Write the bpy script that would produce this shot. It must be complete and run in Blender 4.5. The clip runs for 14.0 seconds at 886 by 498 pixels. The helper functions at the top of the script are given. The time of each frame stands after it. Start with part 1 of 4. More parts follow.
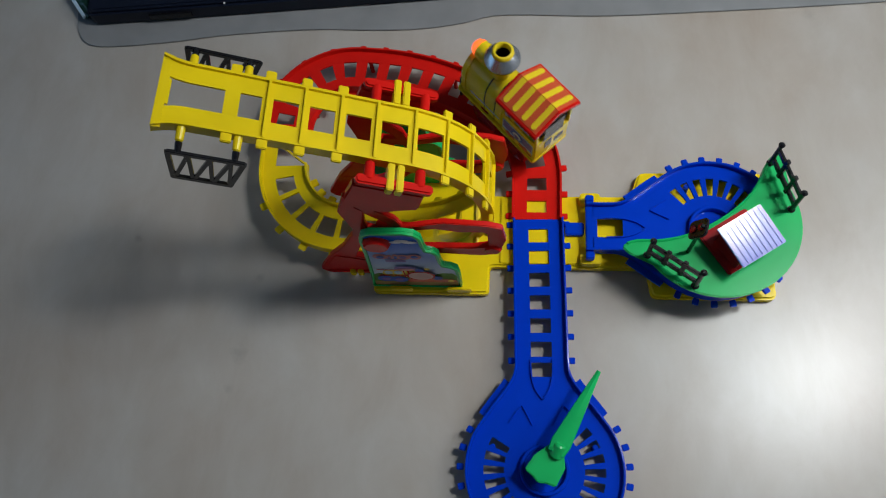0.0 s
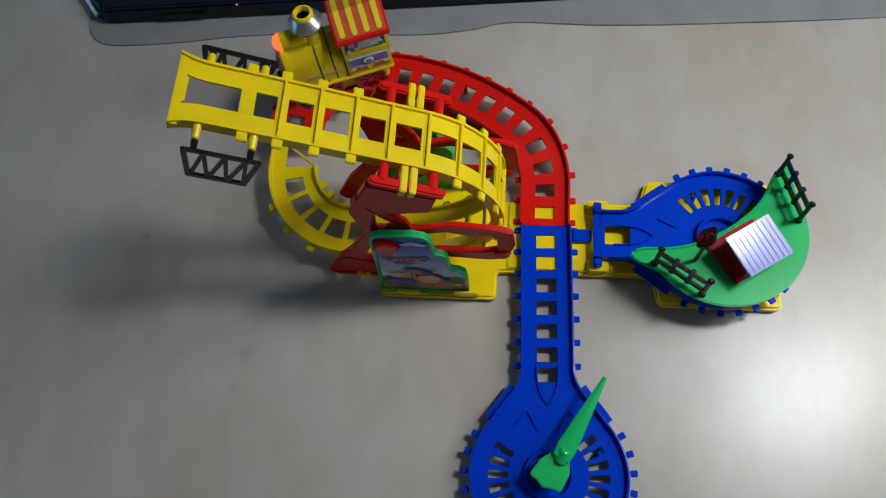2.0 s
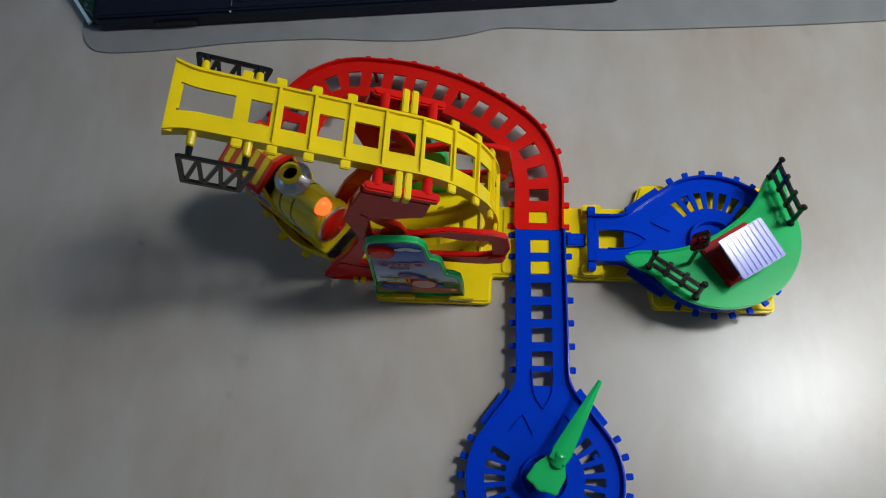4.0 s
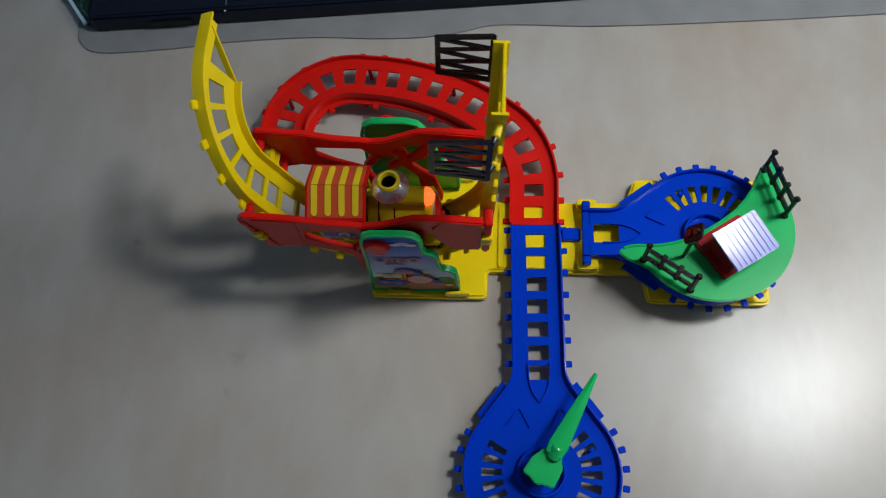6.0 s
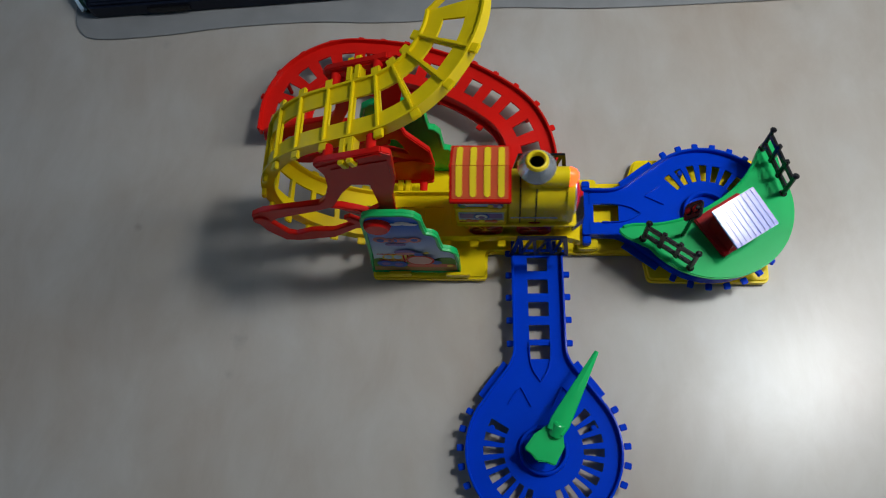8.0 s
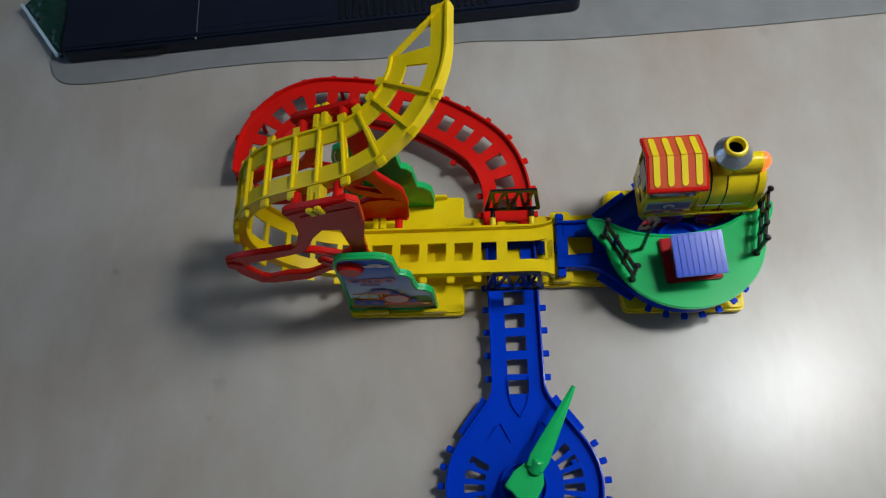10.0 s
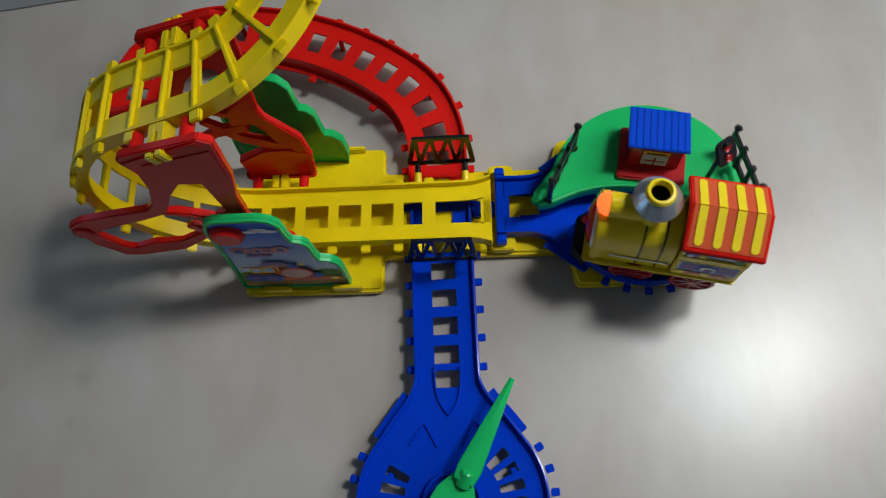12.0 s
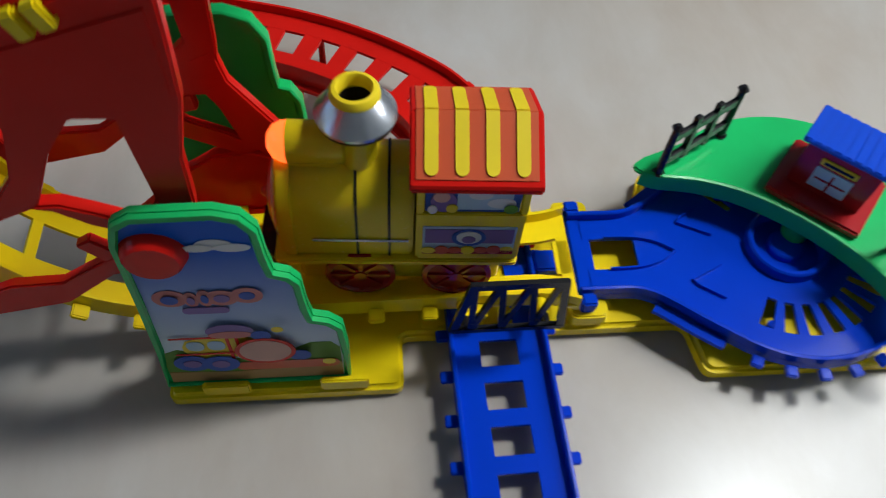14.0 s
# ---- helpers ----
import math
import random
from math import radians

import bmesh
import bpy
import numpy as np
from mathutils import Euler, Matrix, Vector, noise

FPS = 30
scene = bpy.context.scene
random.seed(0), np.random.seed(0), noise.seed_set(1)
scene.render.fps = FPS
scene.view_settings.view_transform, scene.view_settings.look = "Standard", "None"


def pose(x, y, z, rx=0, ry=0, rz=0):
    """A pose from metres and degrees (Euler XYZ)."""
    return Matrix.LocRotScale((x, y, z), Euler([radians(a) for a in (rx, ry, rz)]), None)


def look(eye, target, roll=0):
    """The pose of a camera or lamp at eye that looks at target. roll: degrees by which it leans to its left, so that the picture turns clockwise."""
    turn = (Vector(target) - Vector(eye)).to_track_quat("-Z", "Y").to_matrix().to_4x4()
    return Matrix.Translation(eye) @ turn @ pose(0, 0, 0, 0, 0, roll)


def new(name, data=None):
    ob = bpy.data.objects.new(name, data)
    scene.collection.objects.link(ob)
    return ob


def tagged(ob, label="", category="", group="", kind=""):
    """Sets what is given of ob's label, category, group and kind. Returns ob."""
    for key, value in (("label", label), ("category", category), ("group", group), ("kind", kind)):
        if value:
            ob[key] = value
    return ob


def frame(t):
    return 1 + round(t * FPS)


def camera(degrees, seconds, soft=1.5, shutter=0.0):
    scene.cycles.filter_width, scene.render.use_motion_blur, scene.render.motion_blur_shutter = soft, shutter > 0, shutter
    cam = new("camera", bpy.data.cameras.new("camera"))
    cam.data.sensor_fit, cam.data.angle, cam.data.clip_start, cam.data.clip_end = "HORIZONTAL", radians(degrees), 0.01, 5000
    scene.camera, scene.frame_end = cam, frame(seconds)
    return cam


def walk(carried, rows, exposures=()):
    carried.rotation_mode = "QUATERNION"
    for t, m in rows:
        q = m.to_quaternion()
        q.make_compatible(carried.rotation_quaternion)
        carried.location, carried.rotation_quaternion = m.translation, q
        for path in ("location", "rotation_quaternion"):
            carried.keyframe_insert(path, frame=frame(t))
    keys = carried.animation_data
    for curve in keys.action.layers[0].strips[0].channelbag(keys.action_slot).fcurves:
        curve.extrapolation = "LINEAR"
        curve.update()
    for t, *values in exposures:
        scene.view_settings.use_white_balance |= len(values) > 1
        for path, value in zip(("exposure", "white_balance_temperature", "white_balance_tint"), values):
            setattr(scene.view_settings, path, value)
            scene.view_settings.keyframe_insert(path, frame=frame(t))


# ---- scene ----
cam = camera(60.0, 14.0, soft=1.1, shutter=0.4)
PATH = [
    (0, (0.243, 0.147, 0.711), (0.048, 0.856, -1.149), -13.5),
    (0.5, (0.246, 0.143, 0.709), (0.051, 0.852, -1.151), -13.2),
    (1, (0.241, 0.143, 0.71), (0.047, 0.858, -1.148), -12.7),
    (1.5, (0.237, 0.143, 0.711), (0.04, 0.868, -1.142), -12.4),
    (2, (0.233, 0.142, 0.713), (0.045, 0.87, -1.14), -11.5),
    (2.5, (0.233, 0.14, 0.716), (0.05, 0.876, -1.135), -11.1),
    (3, (0.232, 0.142, 0.715), (0.058, 0.882, -1.134), -10.6),
    (5.5, (0.235, 0.137, 0.715), (0.063, 0.879, -1.135), -10.7),
    (6, (0.236, 0.135, 0.715), (0.066, 0.88, -1.133), -10.9),
    (6.5, (0.237, 0.131, 0.713), (0.077, 0.87, -1.139), -10.6),
    (7, (0.238, 0.121, 0.712), (0.07, 0.859, -1.139), -11.3),
    (7.5, (0.234, 0.119, 0.71), (0.067, 0.853, -1.143), -11.3),
    (9.8, (0.251, 0.14, 0.725), (0.089, 0.889, -1.122), -12.3),
    (10, (0.254, 0.141, 0.721), (0.1, 0.91, -1.119), -11.8),
    (10.5, (0.274, 0.161, 0.701), (0.143, 0.908, -1.15), -12.0),
    (11, (0.293, 0.173, 0.648), (0.173, 0.898, -1.212), -12.5),
    (11.5, (0.3, 0.184, 0.604), (0.182, 0.877, -1.268), -10.6),
    (12, (0.293, 0.183, 0.59), (0.198, 0.892, -1.278), -8.9),
    (12.5, (0.281, 0.183, 0.561), (0.285, 0.951, -1.285), -5.5),
    (13, (0.268, 0.198, 0.521), (0.302, 0.998, -1.312), -2.6),
    (13.5, (0.244, 0.217, 0.453), (0.321, 1.086, -1.347), 1.0),
    (14, (0.205, 0.218, 0.358), (0.376, 1.319, -1.303), 5.4),
]
walk(cam, [(t, look(eye, target, roll)) for t, eye, target, roll in PATH],
     exposures=[(0.0, 0.0), (12.0, 0.0), (13.0, 0.0), (13.5, 0.0), (14.0, 0.36)])

# ---- light: a tall window close to the table, bright sky at its top and duller below, and a dim bluish one far off ----
world = bpy.data.worlds.new("room_air")
world.use_nodes = True
sky = world.node_tree.nodes.new("ShaderNodeTexSky")
sky.sky_type, sky.sun_disc = "NISHITA", False
sky.sun_elevation, sky.sun_rotation = radians(50), radians(90)
world.node_tree.links.new(sky.outputs[0], world.node_tree.nodes["Background"].inputs[0])
world.node_tree.nodes["Background"].inputs[1].default_value = 0.1
scene.world = world


def area(name, m, w, h, watts, colour):
    lamp = bpy.data.lights.new(name, "AREA")
    lamp.shape, lamp.size, lamp.size_y, lamp.energy, lamp.color = "RECTANGLE", w, h, watts, colour
    ob = new(name, lamp)
    ob.matrix_world = m
    return ob


area("window_light", look((1.03, 0.60, 1.50), (0.44, 0.34, 0.0)), 0.19, 0.24, 3.6, (0.94, 0.985, 1.0)).data.spread = radians(96)
area("low_window_light", look((1.04, 0.58, 0.70), (0.2, 0.42, 0.0)), 0.32, 0.50, 2.0, (0.95, 0.985, 0.99)).data.spread = radians(125)
area("far_window_light", look((-2.12, 0.5, 1.0), (0.0, 0.35, 0.1)), 2.3, 0.85, 3.5, (0.27, 0.59, 1.0))


# ---- materials ----
def nodes_of(name):
    m = bpy.data.materials.new(name)
    m.use_nodes = True
    n = m.node_tree.nodes
    return m, n, m.node_tree.links, n["Principled BSDF"]


def node(n, kind, **values):
    x = n.new(kind)
    for k, v in values.items():
        x.inputs[k].default_value = v
    return x


def plastic(name, rgb, rough=0.32, wear=0.12, relief=0.03, clear=0.0, gloss=0.36):
    """Moulded toy plastic: faint cloudiness, scuffs in the gloss, fine orange-peel relief."""
    m, n, l, p = nodes_of(name)
    co = n.new("ShaderNodeTexCoord")
    big = node(n, "ShaderNodeTexNoise", Scale=22.0, Detail=3.0)
    fine = node(n, "ShaderNodeTexNoise", Scale=420.0, Detail=4.0, Roughness=0.6)
    for t in (big, fine):
        l.new(co.outputs["Object"], t.inputs["Vector"])
    ramp = n.new("ShaderNodeValToRGB")
    ramp.color_ramp.elements[0].position, ramp.color_ramp.elements[1].position = 0.3, 0.75
    ramp.color_ramp.elements[0].color = (*[c * (1 - wear) for c in rgb], 1)
    ramp.color_ramp.elements[1].color = (*[min(1, c * (1 + wear * 0.5)) for c in rgb], 1)
    l.new(big.outputs[0], ramp.inputs[0])
    l.new(ramp.outputs[0], p.inputs["Base Color"])
    rr = n.new("ShaderNodeMapRange")
    rr.inputs["To Min"].default_value, rr.inputs["To Max"].default_value = rough * 0.75, min(1, rough * 1.35)
    l.new(fine.outputs[0], rr.inputs[0])
    l.new(rr.outputs[0], p.inputs["Roughness"])
    bump = node(n, "ShaderNodeBump", Strength=relief, Distance=0.002)
    l.new(fine.outputs[0], bump.inputs["Height"])
    l.new(bump.outputs[0], p.inputs["Normal"])
    p.inputs["Specular IOR Level"].default_value = gloss
    p.inputs["Coat Weight"].default_value = clear
    p.inputs["Coat Roughness"].default_value = 0.1
    return m


def metal(name, rgb, rough=0.18):
    m, n, l, p = nodes_of(name)
    p.inputs["Metallic"].default_value = 1.0
    p.inputs["Base Color"].default_value = (*rgb, 1)
    t = node(n, "ShaderNodeTexNoise", Scale=300.0, Detail=3.0)
    rr = n.new("ShaderNodeMapRange")
    rr.inputs["To Min"].default_value, rr.inputs["To Max"].default_value = rough * 0.6, rough * 1.6
    l.new(t.outputs[0], rr.inputs[0])
    l.new(rr.outputs[0], p.inputs["Roughness"])
    return m


def table_top():
    m, n, l, p = nodes_of("laminate_table")
    co = n.new("ShaderNodeTexCoord")
    mp = n.new("ShaderNodeMapping")
    mp.inputs["Scale"].default_value = (2.2, 1.0, 1.0)
    l.new(co.outputs["Object"], mp.inputs[0])
    grain = node(n, "ShaderNodeTexNoise", Scale=9.0, Detail=7.0, Roughness=0.62, Distortion=0.4)
    l.new(mp.outputs[0], grain.inputs["Vector"])
    cloud = node(n, "ShaderNodeTexNoise", Scale=5.0, Detail=4.0)
    l.new(co.outputs["Object"], cloud.inputs["Vector"])
    spots = node(n, "ShaderNodeTexNoise", Scale=16.0, Detail=2.0)
    l.new(co.outputs["Object"], spots.inputs["Vector"])
    r1 = n.new("ShaderNodeValToRGB")
    r1.color_ramp.elements[0].position, r1.color_ramp.elements[1].position = 0.3, 0.72
    r1.color_ramp.elements[0].color, r1.color_ramp.elements[1].color = (0.450, 0.415, 0.375, 1), (0.520, 0.505, 0.480, 1)
    l.new(grain.outputs[0], r1.inputs[0])
    r2 = n.new("ShaderNodeValToRGB")
    r2.color_ramp.elements[0].position, r2.color_ramp.elements[1].position = 0.30, 0.72
    r2.color_ramp.elements[0].color, r2.color_ramp.elements[1].color = (0.87, 0.81, 0.755, 1), (0.965, 0.985, 1.0, 1)
    l.new(cloud.outputs[0], r2.inputs[0])
    mix = n.new("ShaderNodeMix")
    mix.data_type, mix.blend_type = "RGBA", "MULTIPLY"
    mix.inputs[0].default_value = 1.0
    l.new(r1.outputs[0], mix.inputs[6])
    l.new(r2.outputs[0], mix.inputs[7])
    r3 = n.new("ShaderNodeValToRGB")
    r3.color_ramp.elements[0].position, r3.color_ramp.elements[1].position = 0.35, 0.95
    r3.color_ramp.elements[0].color, r3.color_ramp.elements[1].color = (1, 1, 1, 1), (0.96, 0.945, 0.93, 1)
    l.new(spots.outputs[0], r3.inputs[0])
    mix2 = n.new("ShaderNodeMix")
    mix2.data_type, mix2.blend_type = "RGBA", "MULTIPLY"
    mix2.inputs[0].default_value = 1.0
    l.new(mix.outputs[2], mix2.inputs[6])
    l.new(r3.outputs[0], mix2.inputs[7])
    last = mix2.outputs[2]
    wob = node(n, "ShaderNodeTexNoise", Scale=140.0, Detail=3.0)
    l.new(co.outputs["Object"], wob.inputs["Vector"])
    for x, y, r, tone in ((-0.025, 0.306, 0.0085, 0.70), (0.550, 0.694, 0.0075, 0.82), (-0.150, 0.425, 0.0050, 0.62), (-0.015, 0.385, 0.0050, 0.66), (-0.160, 0.655, 0.0060, 0.80), (-0.330, 0.470, 0.0080, 0.75), (-0.030, 0.272, 0.0050, 0.80)):
        far = n.new("ShaderNodeVectorMath")
        far.operation = "DISTANCE"
        l.new(co.outputs["Object"], far.inputs[0])
        far.inputs[1].default_value = (x, y, 0.0)
        tone = 0.45 + 0.55 * tone
        add = n.new("ShaderNodeMath")
        add.operation = "MULTIPLY_ADD"
        l.new(wob.outputs[0], add.inputs[0])
        add.inputs[1].default_value = r * 1.6
        l.new(far.outputs["Value"], add.inputs[2])
        spot = n.new("ShaderNodeMapRange")
        spot.inputs["From Min"].default_value, spot.inputs["From Max"].default_value = r * 0.9, r * 2.0
        spot.inputs["To Min"].default_value, spot.inputs["To Max"].default_value = tone, 1.0
        l.new(add.outputs[0], spot.inputs[0])
        dim = n.new("ShaderNodeMix")
        dim.data_type, dim.blend_type = "RGBA", "MULTIPLY"
        dim.inputs[0].default_value = 1.0
        l.new(last, dim.inputs[6])
        l.new(spot.outputs[0], dim.inputs[7])
        last = dim.outputs[2]
    l.new(last, p.inputs["Base Color"])
    rr = n.new("ShaderNodeMapRange")
    rr.inputs["To Min"].default_value, rr.inputs["To Max"].default_value = 0.265, 0.315
    l.new(cloud.outputs[0], rr.inputs[0])
    l.new(rr.outputs[0], p.inputs["Roughness"])
    p.inputs["Specular IOR Level"].default_value = 0.42
    bump = node(n, "ShaderNodeBump", Strength=0.015, Distance=0.002)
    l.new(grain.outputs[0], bump.inputs["Height"])
    l.new(bump.outputs[0], p.inputs["Normal"])
    return m


def glow(name, rgb, strength):
    m, n, l, p = nodes_of(name)
    p.inputs["Base Color"].default_value = (*rgb, 1)
    p.inputs["Emission Color"].default_value = (*rgb, 1)
    p.inputs["Emission Strength"].default_value = strength
    p.inputs["Roughness"].default_value = 0.25
    return m


YELLOW = plastic("yellow_plastic", (0.86, 0.64, 0.006), 0.22, relief=0.012)
TRAIN_YELLOW = plastic("train_yellow_plastic", (0.82, 0.62, 0.010), 0.24, relief=0.015, clear=0.1)
RED = plastic("red_plastic", (0.66, 0.012, 0.008), 0.2, relief=0.008, gloss=0.15)
DARK_RED = plastic("dark_red_plastic", (0.36, 0.012, 0.014), 0.2, clear=0.3)
BLUE = plastic("blue_plastic", (0.0006, 0.040, 0.52), 0.16, wear=0.08, relief=0.004, gloss=0.15)
ROOF_BLUE = plastic("glossy_blue_roof", (0.004, 0.06, 0.56), 0.2, relief=0.006, clear=0.25)
GREEN = plastic("green_plastic", (0.010, 0.46, 0.120), 0.22, relief=0.012)
BLACK = plastic("black_plastic", (0.010, 0.010, 0.012), 0.24)
ROOF_ORANGE = plastic("faded_red_print", (0.62, 0.095, 0.035), 0.3)
STRIPE = plastic("yellow_print", (0.86, 0.66, 0.02), 0.35)
CHROME = metal("chrome_plating", (0.66, 0.69, 0.74), 0.24)
CHROME.node_tree.nodes["Principled BSDF"].inputs["Metallic"].default_value = 0.92
# near-black colour that stands in for the shade inside openings
HOLE_SHADE = plastic("black_hole_shade", (0.004, 0.004, 0.004), 0.6)
LAMP_ORANGE = glow("orange_lamp", (1.0, 0.11, 0.02), 1.9)
WHITE = plastic("white_plastic", (0.78, 0.78, 0.78), 0.3)
SKYBLUE = plastic("sky_blue_print", (0.05, 0.20, 0.56), 0.35, gloss=0.12)
sky_nodes, sky_links = SKYBLUE.node_tree.nodes, SKYBLUE.node_tree.links
sky_co, sky_split, sky_ramp = sky_nodes.new("ShaderNodeTexCoord"), sky_nodes.new("ShaderNodeSeparateXYZ"), sky_nodes.new("ShaderNodeValToRGB")
sky_fit = node(sky_nodes, "ShaderNodeMapRange", **{"From Min": 0.055, "From Max": 0.125})
sky_links.new(sky_co.outputs["Object"], sky_split.inputs[0])
sky_links.new(sky_split.outputs["Z"], sky_fit.inputs[0])
sky_links.new(sky_fit.outputs[0], sky_ramp.inputs[0])
sky_ramp.color_ramp.elements[0].color, sky_ramp.color_ramp.elements[1].color = (0.62, 0.72, 0.82, 1), (0.006, 0.12, 0.62, 1)
sky_links.new(sky_ramp.outputs[0], SKYBLUE.node_tree.nodes["Principled BSDF"].inputs["Base Color"])
PALE = plastic("pale_print", (0.46, 0.62, 0.76), 0.35, gloss=0.12)
PRINT_GREEN = plastic("grass_print", (0.13, 0.30, 0.04), 0.35, gloss=0.12)
PRINT_PINK = plastic("pink_print", (0.66, 0.24, 0.22), 0.35, gloss=0.12)
PRINT_FACE = plastic("peach_print", (0.72, 0.42, 0.34), 0.35, gloss=0.12)
PRINT_SAND = plastic("sand_print", (0.42, 0.26, 0.10), 0.35, gloss=0.12)
PRINT_PURPLE = plastic("purple_print", (0.25, 0.16, 0.40), 0.35, gloss=0.12)
PRINT_BLUE = plastic("blue_print", (0.05, 0.12, 0.48), 0.35, gloss=0.12)
NAVY = plastic("dark_navy_case", (0.008, 0.012, 0.026), 0.35, gloss=0.25)
MAT_GREY = plastic("grey_clear_mat", (0.27, 0.275, 0.28), 0.22)
WRAP_GREEN = plastic("dark_green_film", (0.012, 0.050, 0.035), 0.15)
TABLE = table_top()
WALL = plastic("painted_wall", (0.82, 0.81, 0.79), 0.8)
FLOOR = plastic("wooden_floor", (0.26, 0.19, 0.13), 0.5)


# ---- mesh helpers ----
def thing(name, m=None, label="", category="", group="", kind=""):
    ob = new(name)
    ob.empty_display_size = 0.02
    if m is not None:
        ob.matrix_basis = m
    return tagged(ob, label, category, group, kind)


def mesh_of(name, bm, material, smooth=35):
    bmesh.ops.recalc_face_normals(bm, faces=bm.faces)
    me = bpy.data.meshes.new(name)
    bm.to_mesh(me)
    bm.free()
    me.materials.append(material)
    me.polygons.foreach_set("use_smooth", [True] * len(me.polygons))
    me.set_sharp_from_angle(angle=radians(smooth))
    return me


def part(name, bm, material, parent=None, label="", m=None):
    me = bm if isinstance(bm, bpy.types.Mesh) else mesh_of(name, bm, material)
    ob = new(name, me)
    ob.parent = parent
    if m is not None:
        ob.matrix_basis = m
    if label:
        ob["label"] = label
    return ob


def soften(bm, width=0.0007, seg=2, sharp=40):
    edges = [e for e in bm.edges if len(e.link_faces) == 2 and e.calc_face_angle(0) > radians(sharp)]
    bmesh.ops.bevel(bm, geom=edges, offset=width, segments=seg, affect="EDGES", clamp_overlap=True)
    return bm


def box(x0, x1, y0, y1, z0, z1, bevel=0.0, m=None, bm=None):
    own = bmesh.new()
    bmesh.ops.create_cube(own, size=1.0)
    for v in own.verts:
        v.co = Vector(((x0 + x1) / 2 + v.co.x * (x1 - x0), (y0 + y1) / 2 + v.co.y * (y1 - y0), (z0 + z1) / 2 + v.co.z * (z1 - z0)))
    if bevel:
        soften(own, bevel)
    return merged(own, m, bm)


def merged(own, m=None, bm=None):
    if m is not None:
        own.transform(m)
    if bm is None:
        return own
    me = bpy.data.meshes.new("tmp")
    own.to_mesh(me)
    own.free()
    bm.from_mesh(me)
    bpy.data.meshes.remove(me)
    return bm


def prism(poly, z0, z1, bevel=0.0, m=None, bm=None, seg=2):
    own = bmesh.new()
    low = [own.verts.new((x, y, z0)) for x, y in poly]
    f = own.faces.new(low)
    up = bmesh.ops.extrude_face_region(own, geom=[f])["geom"]
    for v in up:
        if isinstance(v, bmesh.types.BMVert):
            v.co.z = z1
    bmesh.ops.recalc_face_normals(own, faces=own.faces)
    if bevel:
        soften(own, bevel, seg)
    return merged(own, m, bm)


def lathe(profile, n=40, m=None, bm=None, a0=0.0, a1=360.0):
    own = bmesh.new()
    whole = abs(a1 - a0) >= 359.9
    rings = []
    for i in range(n if whole else n + 1):
        a = radians(a0 + (a1 - a0) * i / n)
        rings.append([own.verts.new((r * math.cos(a), r * math.sin(a), z)) for r, z in profile])
    for i in range(n):
        p, q = rings[i], rings[(i + 1) % len(rings)]
        for k in range(len(profile) - 1):
            own.faces.new((p[k], q[k], q[k + 1], p[k + 1]))
    bmesh.ops.remove_doubles(own, verts=own.verts, dist=1e-6)
    return merged(own, m, bm)


def rod(p0, p1, r0, r1=None, n=14, bm=None):
    r1 = r0 if r1 is None else r1
    p0, p1 = Vector(p0), Vector(p1)
    d = (p1 - p0).length
    m = Matrix.Translation(p0) @ (p1 - p0).to_track_quat("Z", "Y").to_matrix().to_4x4()
    b0, b1 = min(0.0012, r0 * 0.35), min(0.0012, r1 * 0.35)
    return lathe([(0, 0), (r0 - b0, 0), (r0, b0), (r1, d - b1), (r1 - b1, d), (0, d)], n, m, bm)


def sweep(frames, profile, closed=False, bm=None):
    """A closed profile (u to the side, v up) carried along frames of (place, side, up)."""
    own = bmesh.new()
    rings = [[own.verts.new(p + a * u + b * v) for u, v in profile] for p, a, b in frames]
    k = len(profile)
    for i in range(len(rings) if closed else len(rings) - 1):
        p, q = rings[i], rings[(i + 1) % len(rings)]
        for j in range(k):
            own.faces.new((p[j], p[(j + 1) % k], q[(j + 1) % k], q[j]))
    if not closed:
        own.faces.new(rings[0])
        own.faces.new(rings[-1])
    return merged(own, None, bm)


def rounded(x0, x1, y0, y1, r, n=5):
    pts = []
    for cx, cy, a in ((x1 - r, y1 - r, 0), (x0 + r, y1 - r, 90), (x0 + r, y0 + r, 180), (x1 - r, y0 + r, 270)):
        pts += [(cx + r * math.cos(radians(a + 90 * i / n)), cy + r * math.sin(radians(a + 90 * i / n))) for i in range(n + 1)]
    return pts


def smooth_line(pts, n=6):
    """A Catmull-Rom line through points."""
    out = []
    for i in range(len(pts) - 1):
        p0, p1, p2, p3 = (Vector(pts[max(0, min(len(pts) - 1, i + d))]) for d in (-1, 0, 1, 2))
        for j in range(n):
            t = j / n
            out.append(0.5 * (2 * p1 + (p2 - p0) * t + (2 * p0 - 5 * p1 + 4 * p2 - p3) * t * t + (3 * p1 - p0 - 3 * p2 + p3) * t ** 3))
    out.append(Vector(pts[-1]))
    return [tuple(v) for v in out]


# ---- the plan of the track ----
FLOOR_LOW, FLOOR_HIGH = 0.0145, 0.0295
HALF, RIM, GAP = 0.0245, 0.0055, 0.0095
PX, PZ, PY = 0.1244, 0.1243, 0.4256       # the rocker's axle
R_LOOP, SWING, ARM = 0.0937, 158.0, 0.177
HUB_B = Vector((0.424, 0.433, 0.0))
RED_LINE = (("L", 0.040), ("A", 0.085, 50), ("A", 0.25, 35), ("L", 0.018), ("A", 0.068, 95), ("L", 0.0427), ("A", 0.0707, 90), ("L", 0.048))
RED_LENGTH = 0.4160


